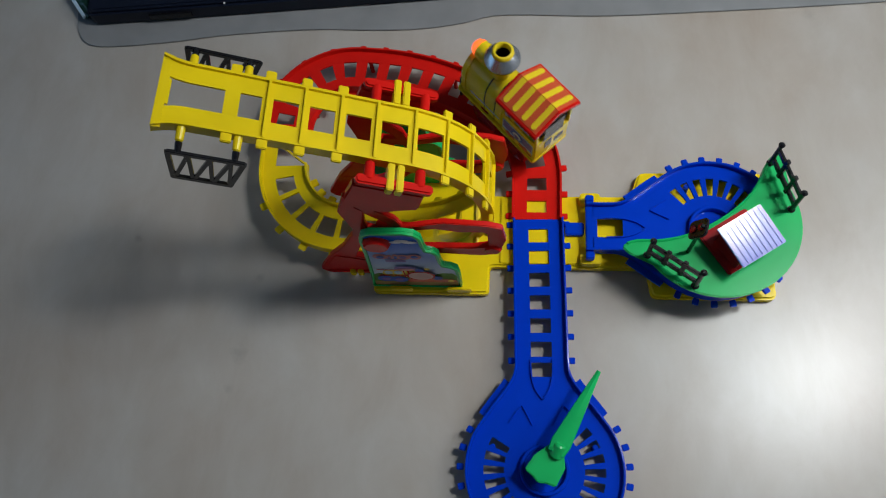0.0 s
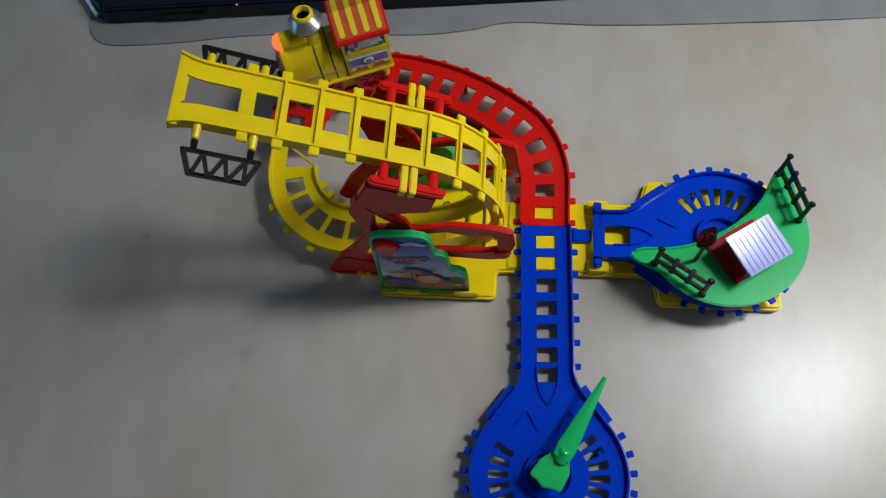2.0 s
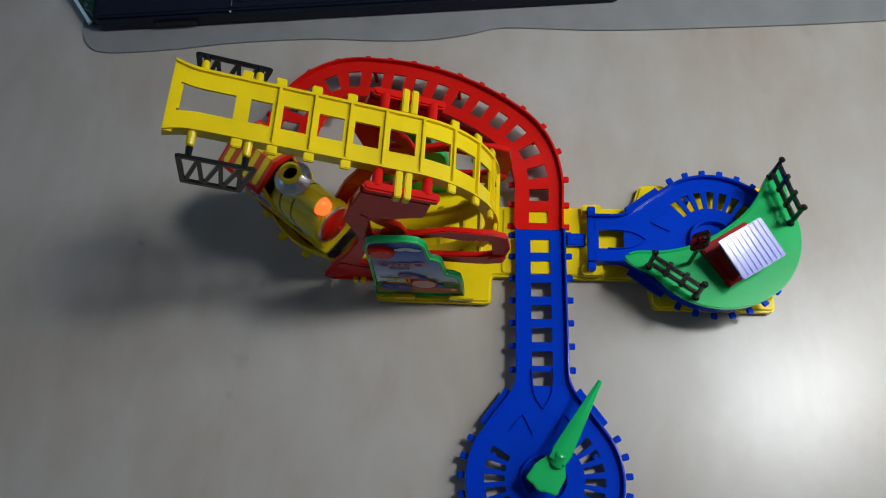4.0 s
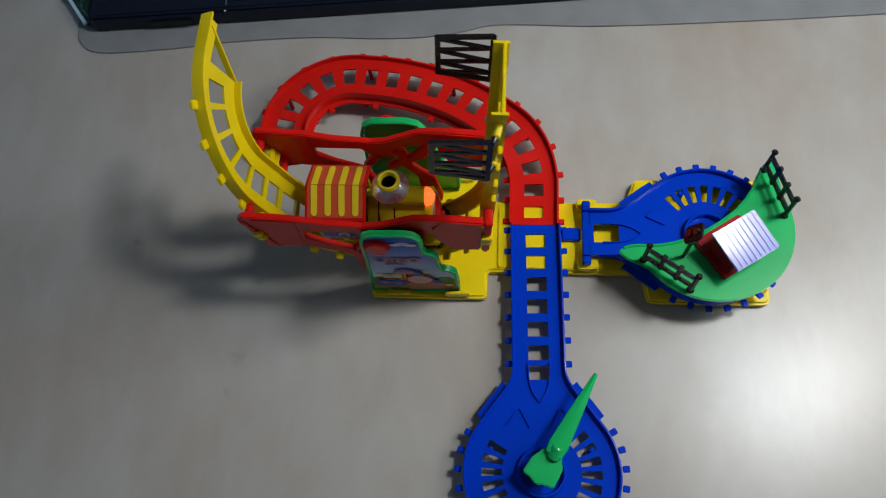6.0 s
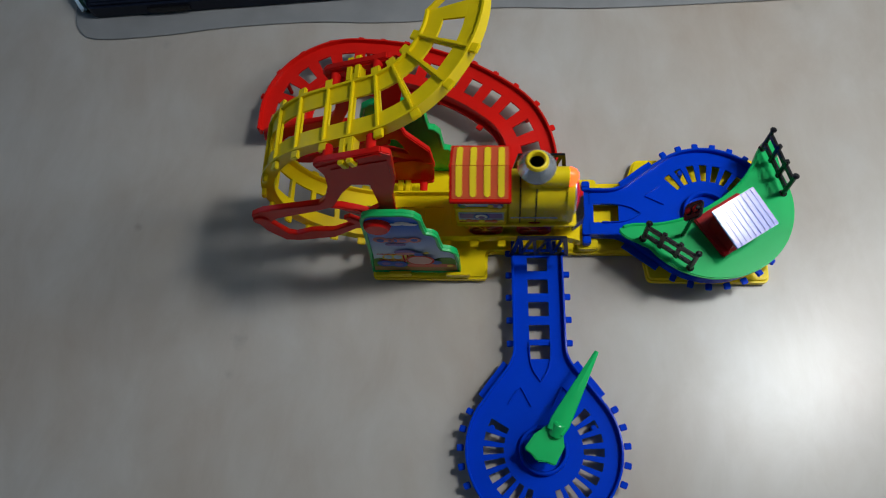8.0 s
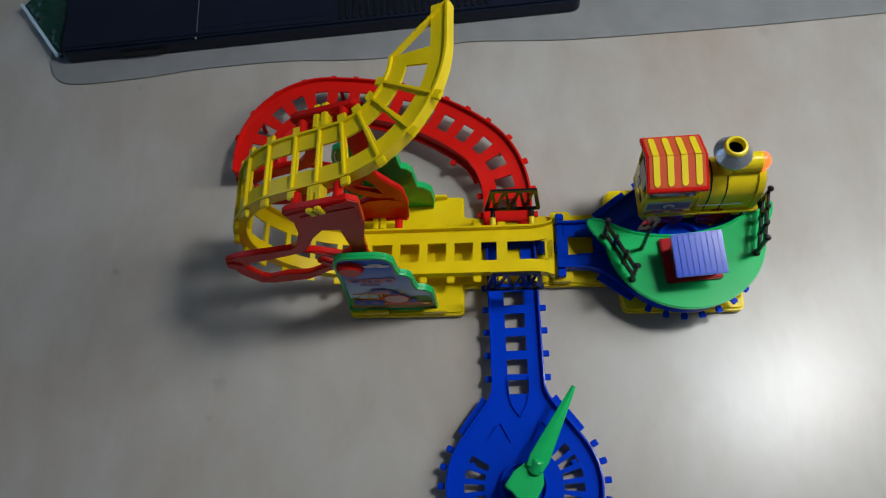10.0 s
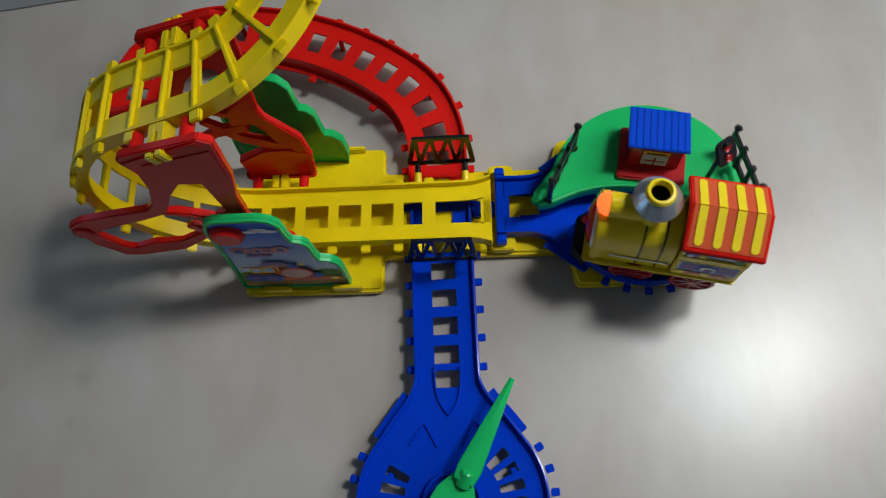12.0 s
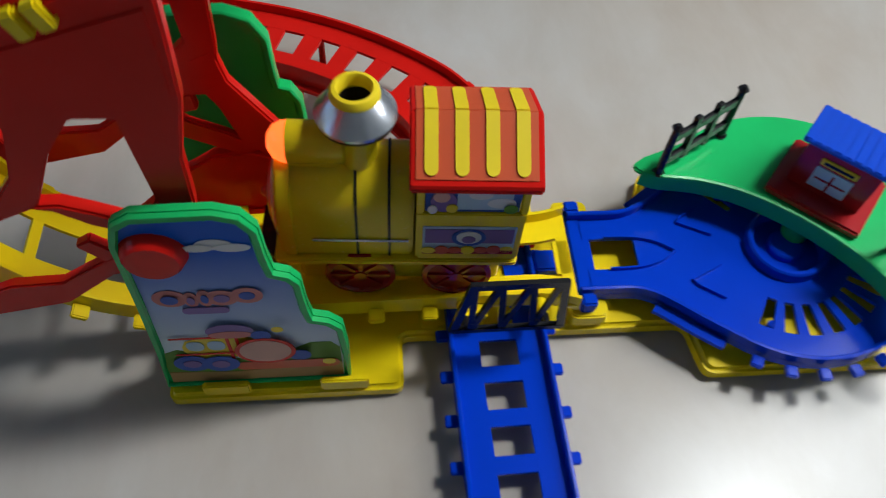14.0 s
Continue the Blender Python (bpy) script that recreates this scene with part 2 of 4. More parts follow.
def along(s):
    """Place and heading (degrees) at s metres along the red track and the rocker's way in."""
    x, y, h = 0.2605, 0.445, radians(90)
    for i, g in enumerate(RED_LINE):
        full = g[1] if g[0] == "L" else g[1] * radians(g[2])
        d = s if i == len(RED_LINE) - 1 else min(s, full)
        if g[0] == "L":
            x, y = x + d * math.cos(h), y + d * math.sin(h)
        else:
            k = 1 / g[1]
            x, y, h = x + (math.sin(h + k * d) - math.sin(h)) / k, y + (math.cos(h) - math.cos(h + k * d)) / k, h + k * d
        s -= d
        if s <= 1e-9:
            break
    return x, y, math.degrees(h)


def red_floor(s):
    k = max(0.0, min(1.0, (s - 0.012) / 0.10))
    return FLOOR_LOW + (FLOOR_HIGH - FLOOR_LOW) * k * k * (3 - 2 * k)


# ---- the room and the table ----
def slab_with_hole(name, axis, at, thick, u0, u1, v0, v1, hole, material, label):
    """A wall or ceiling with one opening through it: four strips in one mesh. axis: its normal."""
    hu0, hu1, hv0, hv1 = hole
    bm = bmesh.new()
    for a, b, c, d in ((u0, hu0, v0, v1), (hu1, u1, v0, v1), (hu0, hu1, v0, hv0), (hu0, hu1, hv1, v1)):
        if axis == "z":
            box(a, b, c, d, at, at + thick, bm=bm)
        else:
            box(at, at + thick, a, b, c, d, bm=bm)
    return tagged(part(name, bm, material), label, kind="structure")


tagged(part("floor", box(-2.2, 1.15, -1.9, 2.5, -0.80, -0.745), FLOOR), "brown wooden room floor below the table", kind="structure")
tagged(part("ceiling", box(-2.2, 1.15, -1.9, 2.5, 1.80, 1.90), WALL), "pale painted ceiling", kind="structure")
slab_with_hole("wall_west", "x", -2.2, 0.15, -1.9, 2.5, -0.745, 1.8, (-0.7, 1.7, 0.55, 1.45), WALL, "pale painted wall with a window opening")
slab_with_hole("wall_east", "x", 1.0, 0.15, -1.9, 2.5, -0.745, 1.8, (0.40, 0.76, 0.40, 1.77), WALL, "pale painted wall with a tall window opening")
tagged(part("wall_north", box(-2.05, 1.0, 2.35, 2.5, -0.745, 1.8), WALL), "pale painted wall", kind="structure")
tagged(part("wall_south", box(-2.05, 1.0, -1.9, -1.75, -0.745, 1.8), WALL), "pale painted wall", kind="structure")


def make_table():
    t = thing("table", pose(0, 0, 0), "pale beige wood-laminate table with faint stains", "table")
    part("tabletop", prism(rounded(-0.75, 0.95, -0.35, 1.15, 0.02), -0.03, 0.0, 0.002), TABLE, t)
    for x in (-0.68, 0.88):
        for y in (-0.28, 1.08):
            part("leg", box(x - 0.03, x + 0.03, y - 0.03, y + 0.03, -0.745, -0.03, 0.003), TABLE, t)


make_table()


# ---- track pieces ----
def straight_frames(p0, d, up, length, n):
    d, up = Vector(d).normalized(), Vector(up).normalized()
    return [(Vector(p0) + d * (length * i / n), d, up) for i in range(n + 1)]


class Way:
    """A line of (place, direction, up) with arc lengths."""

    def __init__(self, pts):
        self.pts, self.s = pts, [0.0]
        for a, b in zip(pts, pts[1:]):
            self.s.append(self.s[-1] + (b[0] - a[0]).length)
        self.length = self.s[-1]

    def at(self, s):
        s = max(0.0, min(self.length, s))
        i = min(max(1, next((k for k, v in enumerate(self.s) if v >= s), len(self.s) - 1)), len(self.s) - 1)
        k = (s - self.s[i - 1]) / max(1e-9, self.s[i] - self.s[i - 1])
        p, d, u = (self.pts[i - 1][j].lerp(self.pts[i][j], k) for j in range(3))
        d.normalize()
        u = (u - d * u.dot(d)).normalized()
        return p, d.cross(u), u, d

    def frames(self, a, b, step=0.004):
        n = max(1, math.ceil((b - a) / step))
        return [self.at(a + (b - a) * i / n)[:3] for i in range(n + 1)]

    def matrix(self, s):
        p, a, u, d = self.at(s)
        m = Matrix((a, d, u)).transposed().to_4x4()
        m.translation = p
        return m


def ladder(parent, way, holes, tabs, material, drop=0.003, ribs=(), leg=0.0, half=HALF, rim=RIM, flare=0.0, sides=(-1, 1), short=0.0):
    """A track bed: two side rails with rims, ties between its openings, tabs along its edges."""
    for s in (-1, 1):
        end = way.length - (short if s > 0 else 0.0)
        pro = [(GAP, 0), (half - 0.0022, 0), (half - 0.0020, rim), (half - 0.0002, rim), (half, rim - 0.0008), (half, -drop), (half - 0.002, -drop), (half - 0.0022, -0.002), (GAP, -0.002)]
        fr = way.frames(0, end)
        if flare:
            fr = [(p + a * s * flare * max(0.0, 1 - k * end / (len(fr) - 1) / 0.022) ** 2, a, u) for k, (p, a, u) in enumerate(fr)]
        part("side_rail", sweep(fr, [(u * s, v) for u, v in pro]), material, parent)
    a = 0.0
    for h0, h1 in list(holes) + [(way.length - short, None)]:
        if h0 - a > 0.0004:
            part("tie", sweep(way.frames(a, h0), [(-GAP - 0.0003, -0.0001), (GAP + 0.0003, -0.0001), (GAP + 0.0003, -0.0021), (-GAP - 0.0003, -0.0021)]), material, parent)
        a = h1
    if tabs:
        bm = box(0, 0.0072, -0.0038, 0.0038, -0.0037, -0.0003, 0.0007)
        if leg:
            box(0.0006, 0.0040, -0.0022, 0.0022, -leg, -0.003, bm=bm)
        me = mesh_of("tab", bm, material)
        for s in tabs:
            for side in sides:
                part("tab", me, material, parent, m=way.matrix(s) @ pose(side * (half - 0.0004), 0, 0, 0, 0, 0 if side > 0 else 180))
    if ribs:
        me = mesh_of("rib", box(-half + 0.001, half - 0.001, -0.0011, 0.0011, -0.0048, -0.0019, 0.0003), material)
        for s in ribs:
            part("rib", me, material, parent, m=way.matrix(s))


def red_track():
    t = thing("curved_track", None, "glossy red plastic curved toy track with square openings", "toy track", "toy railway track pieces")
    pts = []
    n = 150
    for i in range(n + 1):
        s = RED_LENGTH * i / n
        x, y, h = along(s)
        pts.append((Vector((x, y, red_floor(s))), Vector((math.cos(radians(h)), math.sin(radians(h)), 0)), Vector((0, 0, 1))))
    way = Way(pts)
    pitch = 0.0236
    holes = [(0.0075 + pitch * i, 0.0075 + pitch * i + 0.0125) for i in range(int((way.length - 0.02) / pitch) + 1)]
    ladder(t, way, holes, [], RED, drop=0.0085)
    me = mesh_of("tab", box(0, 0.0062, -0.0030, 0.0030, -0.0035, -0.0003, 0.0006), RED)
    for k in range(len(holes)):
        s = 0.004 + pitch * k
        part("tab", me, RED, t, m=way.matrix(s) @ pose(HALF - 0.0004, 0, 0, 0, 0, 0))
        if k < 3:
            part("tab", me, RED, t, m=way.matrix(s) @ pose(-HALF + 0.0004, 0, 0, 0, 0, 180))
    for s in (0.012, 0.10, 0.19, 0.28, 0.36, 0.405):
        p = way.at(s)[0]
        for side in (-1, 1):
            q = p + way.at(s)[1] * side * 0.0175
            part("leg", rod((q.x, q.y, 0.0), (q.x, q.y, p.z - 0.001), 0.0022, 0.002), RED, t)
    part("inner_flange", sweep(way.frames(0.075, RED_LENGTH - 0.01), [(-HALF - 0.0045, -0.0085), (-HALF + 0.0010, -0.0085), (-HALF + 0.0010, -0.0062), (-HALF - 0.0040, -0.0066)]), RED, t)
    for k in range(5, len(holes), 3):
        part("tab", me, RED, t, m=way.matrix(0.004 + pitch * k) @ pose(-HALF - 0.0038, 0, -0.0050, 0, 0, 180))
    return t


red_track()


def turning_piece(name, m, straight, z, label, holes, tabs, crossbar):
    """A blue stub track that widens into a round turning plate. Its plate's centre is the origin, its way in points to +y."""
    t = thing(name, m, label, "toy track", "toy railway track pieces")
    R, top = 0.0690, 0.095 + straight
    neck = smooth_line([(0.0245, 0.095), (0.0252, 0.086), (0.0292, 0.0765), (0.0362, 0.0668), (0.0446, 0.0560), (R * math.cos(radians(39)), R * math.sin(radians(39)))], 4)
    arc = [(R * math.cos(radians(a)), R * math.sin(radians(a))) for a in range(39 - 6, -90 - 1, -6)]
    right = [(0.0245, top)] + neck + arc
    line = right + [(-x, y) for x, y in reversed(right[:-1])] if abs(right[-1][0]) < 1e-6 else right + [(-x, y) for x, y in reversed(right)]
    pts = [Vector((x, y, z)) for x, y in line]
    fr = []
    for i, p in enumerate(pts):
        d = (pts[min(i + 1, len(pts) - 1)] - pts[max(i - 1, 0)]).normalized()
        fr.append((p, d.cross(Vector((0, 0, 1))), Vector((0, 0, 1))))
    part("rim", sweep(fr, [(0.0, -0.005), (0.0, RIM), (0.0014, RIM + 0.0003), (0.0022, RIM - 0.0006), (0.0022, -0.005)]), BLUE, t)
    # the bed of the way in
    way = Way(straight_frames((0, top, z), (0, -1, 0), (0, 0, 1), straight, 6))
    for s in (-1, 1):
        part("side_floor", box(s * GAP if s > 0 else -0.0247, 0.0247 if s > 0 else -GAP, 0.095, top, z - 0.002, z), BLUE, t)
    a = 0.0
    for h0, h1 in list(holes) + [(straight, None)]:
        if h0 - a > 0.0004:
            part("tie", box(-GAP, GAP, top - h0, top - a, z - 0.0021, z - 0.0001), BLUE, t)
        a = h1
    # neck floor with one opening at its mouth
    half = [(x, y) for x, y in neck]
    edge = [(R * math.cos(radians(a)), R * math.sin(radians(a))) for a in range(39, 91, 3)]
    bm = prism([(GAP, 0.095)] + half + edge[1:-1] + [(0.0, R), (0.0, 0.082), (GAP, 0.082)], z - 0.002, z)
    prism([(-x, y) for x, y in reversed([(GAP, 0.095)] + half + edge[1:-1] + [(0.0, R), (0.0, 0.082), (GAP, 0.082)])], z - 0.002, z, bm=bm)
    part("neck_floor", bm, BLUE, t)
    # the plate, with a fan of radial slots
    radii, bm = (0.0001, 0.0180, 0.0350, 0.0530, R), bmesh.new()
    slots = set()
    for k in range(24):
        a = (k * 14 - 76) % 360
        if not 42 < a < 138:
            slots.add(a)
    cells = {}
    for i, r in enumerate(radii):
        for a in range(0, 360, 2):
            cells[i, a] = bm.verts.new((r * math.cos(radians(a)), r * math.sin(radians(a)), z))
    for i in range(len(radii) - 1):
        for a in range(0, 360, 2):
            if i == 2 and any((a - q) % 360 < 8 for q in slots):
                continue
            b = (a + 2) % 360
            bm.faces.new((cells[i, a], cells[i + 1, a], cells[i + 1, b], cells[i, b]))
    loose = [v for v in bm.verts if not v.link_faces]
    bmesh.ops.delete(bm, geom=loose, context="VERTS")
    bmesh.ops.recalc_face_normals(bm, faces=bm.faces)
    bmesh.ops.solidify(bm, geom=bm.faces[:], thickness=0.002)
    part("plate", bm, BLUE, t)
    part("hub_ring", lathe([(0.0182, z - 0.001), (0.0182, z + 0.0052), (0.0190, z + 0.0064), (0.0208, z + 0.0064), (0.0217, z + 0.0054), (0.0222, z - 0.001)], 48), BLUE, t)
    part("hub", lathe([(0, z + 0.004), (0.0085, z + 0.004), (0.0095, z + 0.003), (0.0100, z - 0.001)], 32), BLUE, t)
    # raised guides: a pointed arch in the mouth and two angle marks
    arch = smooth_line([(0.0098, 0.098), (0.0098, 0.088), (0.0086, 0.078), (0.0055, 0.069), (0.0, 0.061)], 4)
    for s in (1, -1):
        q = [Vector((x * s, y, z)) for x, y in arch]
        fr = [(p, Vector((1, 0, 0)), Vector((0, 0, 1))) for p in q]
        part("guide", sweep(fr, [(-0.0008, -0.0005), (0.0008, -0.0005), (0.0005, 0.0022), (-0.0005, 0.0022)]), BLUE, t)
        q = [Vector((x * s, y, z)) for x, y in ((0.030, 0.041), (0.0215, 0.0535), (0.0185, 0.056), (0.0165, 0.0525), (0.0095, 0.0385))]
        fr = [(p, Vector((0.8 * s, 0.6, 0)) if k < 2 else Vector((0.8 * s, -0.6, 0)), Vector((0, 0, 1))) for k, p in enumerate(q)]
        part("guide", sweep(fr[:3], [(-0.0007, -0.0005), (0.0007, -0.0005), (0.0004, 0.002), (-0.0004, 0.002)]), BLUE, t)
        part("guide", sweep(fr[2:], [(-0.0007, -0.0005), (0.0007, -0.0005), (0.0004, 0.002), (-0.0004, 0.002)]), BLUE, t)
    # tabs and feet
    foot = mesh_of("tab", box(0, 0.0062, -0.0029, 0.0029, z - 0.0035, z - 0.0003, 0.0006), BLUE)
    for s in tabs:
        for side in (0, 180):
            part("tab", foot, BLUE, t, m=pose(0.0243 if side == 0 else -0.0243, top - s, 0, 0, 0, side))
    for a in list(range(-88, 30, 13)) + list(range(152, 272, 13)):
        part("tab", foot, BLUE, t, m=pose(0, 0, 0, 0, 0, a) @ pose(R + 0.0015, 0, 0))
    for s in (1, -1):
        fr = [(Vector((x * s, y, z)), Vector((0.77 * s, 0.64, 0)), Vector((0, 0, 1))) for x, y in neck[8:20]]
        part("side_flange", sweep(fr, [(0.001, -0.004), (0.0065, -0.004), (0.0065, -0.0015), (0.001, -0.0015)]), BLUE, t)
    if crossbar:
        part("end_bar", box(-0.0322, 0.0322, top - 0.0070, top + 0.0005, z - 0.005, z + 0.0008, 0.0008), BLUE, t)
        for s in (-1, 1):
            part("end_post", box(s * 0.0292 - 0.0036, s * 0.0292 + 0.0036, top - 0.0072, top + 0.0008, z - 0.003, z + 0.0045, 0.0010), BLUE, t)
    return t, line


def foot_posts(t, pts, height, material):
    for x, y in pts:
        part("foot", rod((x, y, -0.0), (x, y, height), 0.0032, 0.0026), material, t)


long_turn, _ = turning_piece("turning_track", pose(0.2685, 0.208, 0, 0, 0, 1.6), 0.142, FLOOR_LOW, "glossy blue plastic toy track widening into a round turning plate",
                          [(0.0100 + 0.0225 * i, 0.0100 + 0.0225 * i + 0.0140) for i in range(6)], [0.005 + 0.0225 * i for i in range(7)], False)
foot_posts(long_turn, [(0.021, 0.12), (-0.021, 0.12), (0.045, 0.02), (-0.045, 0.02), (0.0, -0.06), (0.0, 0.045)], FLOOR_LOW - 0.001, BLUE)
short_turn, _ = turning_piece("turning_track", pose(HUB_B.x, HUB_B.y, 0, 0, 0, 90), 0.0215, 0.0235, "glossy blue plastic toy track with round plate under the green turntable",
                           [(0.0105, 0.0215)], [], True)
foot_posts(short_turn, [(0.045, 0.02), (-0.045, 0.02), (0.0, -0.045), (0.0, 0.045)], 0.0225, BLUE)
for f in short_turn.children:
    if f.name.startswith("foot"):
        f.location.z = 0.0101
        f.scale.z = 0.55


# ---- the yellow base ----
def eased(corners, n=4):
    """A polygon of (x, y, radius in mm) with its corners rounded."""
    out = []
    for i, (x, y, r) in enumerate(corners):
        p, a, b = Vector((x, y)), Vector(corners[i - 1][:2]), Vector(corners[(i + 1) % len(corners)][:2])
        e, f = (a - p).normalized(), (b - p).normalized()
        k = min(r * 0.001, (a - p).length * 0.45, (b - p).length * 0.45)
        p0, p2 = p + e * k, p + f * k
        for j in range(n + 1):
            t = j / n
            out.append(tuple(p0 * (1 - t) ** 2 + p * 2 * t * (1 - t) + p2 * t * t))
    return out


def base_plate():
    t = thing("base_plate", None, "yellow plastic base plate under the toy railway crossing", "toy base")
    out = [(0.1040, 0.3690, 4), (0.2160, 0.3690, 5), (0.2160, 0.3970, 4), (0.3640, 0.3970, 5), (0.3685, 0.3690, 6), (0.4815, 0.3690, 7), (0.4815, 0.4990, 7), (0.3610, 0.4990, 7), (0.3520, 0.4725, 5), (0.2160, 0.4725, 4), (0.2160, 0.4965, 5), (0.1040, 0.4965, 4)]
    part("plate", prism(eased(out), 0.0, 0.0104, 0.0024, seg=3), YELLOW, t)
    part("pad", prism(rounded(0.2255, 0.300, 0.400, 0.470, 0.003), 0.0098, 0.0122, 0.0006), YELLOW, t)
    for x, y in ((0.312, 0.404), (0.312, 0.466)):
        part("boss", prism(rounded(x - 0.010, x + 0.010, y - 0.006, y + 0.006, 0.004), 0.0098, 0.0190, 0.001), YELLOW, t)
    for x0, x1 in ((0.121, 0.143), (0.176, 0.199)):
        part("clip", box(x0, x1, 0.3697, 0.3728, 0.009, 0.0185, 0.0008), YELLOW, t)
        part("clip", box(x0, x1, 0.4925, 0.4955, 0.009, 0.0185, 0.0008), YELLOW, t)
    part("link", box(0.288, 0.306, 0.428, 0.441, 0.0120, 0.0180, 0.001), BLUE, t, "blue coupling")


base_plate()


# ---- scenery panels with the rocker's bearings ----
PANEL = [(0.1040, 0.0120), (0.1070, 0.0500), (0.1100, 0.1000), (0.1115, 0.1380), (0.1150, 0.1500), (0.1225, 0.1555), (0.1500, 0.1565), (0.1590, 0.1530), (0.1640, 0.1440), (0.1648, 0.1260),
         (0.1660, 0.1150), (0.1715, 0.1125), (0.1752, 0.1060), (0.1762, 0.0860), (0.1775, 0.0760), (0.1840, 0.0735), (0.1895, 0.0660), (0.1910, 0.0450), (0.1905, 0.0120)]


def inset(poly, d):
    out = []
    n = len(poly)
    for i in range(n):
        p, a, b = Vector(poly[i]), Vector(poly[i - 1]), Vector(poly[(i + 1) % n])
        e, f = (p - a).normalized(), (b - p).normalized()
        nrm = (Vector((e.y, -e.x)) + Vector((f.y, -f.x)))
        nrm.normalize()
        k = d / max(0.45, nrm.dot(Vector((e.y, -e.x))))
        out.append(tuple(p + nrm * k))
    return out


def upright(y0, y1):
    """Turns a drawing of (x, height) with depth z0..z1 into an upright plate that faces the front at y0."""
    return Matrix(((1, 0, 0, 0), (0, 0, -1, y1), (0, 1, 0, 0), (0, 0, 0, 1)))


def panel(y, front):
    t = thing("scenery_panel", pose(0, y, 0), "stepped green plastic panel with a printed sky scene" if front else "stepped green plastic panel seen from its plain back", "toy panel", "scenery panels")
    poly = [(x, 0.012 + (z - 0.012) * 0.945) for x, z in PANEL] if front else [(x - 0.0070, max(z - 0.018, 0.0102)) for x, z in PANEL]
    if not front:
        poly = [p for i, p in enumerate(poly) if i in (0, len(poly) - 1) or p[1] > 0.0103]
    part("board", prism(poly, 0.0, 0.0030, 0.0006, upright(0, 0.0)), GREEN, t)
    ring = [Vector((x, 0, z)) for x, z in poly]
    fr = []
    for i, p in enumerate(ring):
        d = (ring[(i + 1) % len(ring)] - ring[i - 1]).normalized()
        fr.append((p, d.cross(Vector((0, 1, 0))), Vector((0, -1, 0))))
    part("border", sweep(fr, [(-0.0004, -0.001), (-0.0006, 0.0048), (-0.0028, 0.0052), (-0.0036, 0.0044), (-0.0036, -0.001)] if front else [(0.0004, -0.001), (0.0006, 0.0048), (0.0028, 0.0052), (0.0036, 0.0044), (0.0036, -0.001)], closed=True), GREEN, t)
    if front:
        inner = inset(poly, 0.0032)
        up = lambda d: upright(0, -0.0030 - d)
        part("picture", prism(inner, 0.0, 0.0003, 0, up(0.0)), SKYBLUE, t, "blue printed sky picture")
        disc = lambda name, cx, cz, w, h, mt, d, hole=0.0: part(name, lathe([(hole * w / 2, 0), (w / 2, 0), (w / 2, 0.0002), (hole * w / 2, 0.0002)], 24, up(d) @ Matrix.Translation((cx, cz, 0)) @ Matrix.Diagonal((1, h / w, 1, 1))), mt, t)
        bar_print = lambda name, x0, x1, z0, z1, mt, d: part(name, prism(rounded(x0, x1, z0, z1, min(x1 - x0, z1 - z0) * 0.4, 2), 0, 0.0002, 0, up(d)), mt, t)
        part("grass_print", prism([(0.1072, 0.0155), (0.1085, 0.044), (0.116, 0.048), (0.126, 0.043), (0.140, 0.037), (0.160, 0.040), (0.174, 0.050), (0.183, 0.050), (0.187, 0.044), (0.187, 0.0155)], 0, 0.0002, 0, up(0.0003)), PRINT_GREEN, t)
        part("road_print", prism([(0.1072, 0.0155), (0.108, 0.026), (0.140, 0.024), (0.187, 0.030), (0.187, 0.0155)], 0, 0.0002, 0, up(0.0005)), PRINT_SAND, t)
        for i, (cx, cz, w, h) in enumerate(((0.1470, 0.1290, 0.013, 0.0065), (0.1535, 0.1270, 0.013, 0.0050), (0.1415, 0.1275, 0.011, 0.0045))):
            disc("cloud_print", cx, cz, w, h, WHITE, 0.0005 + 0.0002 * i)
        # the maker's mark as plain rounded shapes
        for i, (cx, cz, w, h) in enumerate(((0.1235, 0.0925, 0.0135, 0.0125), (0.1315, 0.0915, 0.0060, 0.0110), (0.1370, 0.0925, 0.0060, 0.0125), (0.1435, 0.0925, 0.0125, 0.0115), (0.1535, 0.0940, 0.0125, 0.0115))):
            disc("logo_shape", cx, cz, w, h, PRINT_PINK, 0.0005 + 0.00015 * i)
            disc("logo_shape", cx, cz, w * 0.5, h * 0.5, PRINT_PURPLE if i % 2 else PRINT_BLUE, 0.0013)
        bar_print("logo_bar", 0.1265, 0.1450, 0.0810, 0.0860, PRINT_PURPLE, 0.0012)
        # printed engine as plain shapes
        bar_print("engine_print", 0.1190, 0.1540, 0.0400, 0.0580, STRIPE, 0.0006)
        bar_print("engine_print", 0.1390, 0.1860, 0.0260, 0.0340, ROOF_ORANGE, 0.0008)
        for i, x in enumerate((0.1210, 0.1300)):
            bar_print("engine_print", x, x + 0.0075, 0.0475, 0.0560, PALE, 0.0009)
        for x in (0.1385, 0.1425):
            bar_print("engine_print", x, x + 0.0014, 0.0380, 0.0600, RED, 0.0010)
        for z in (0.0440, 0.0590):
            bar_print("engine_print", 0.1150, 0.1480, z, z + 0.0014, RED, 0.0012)
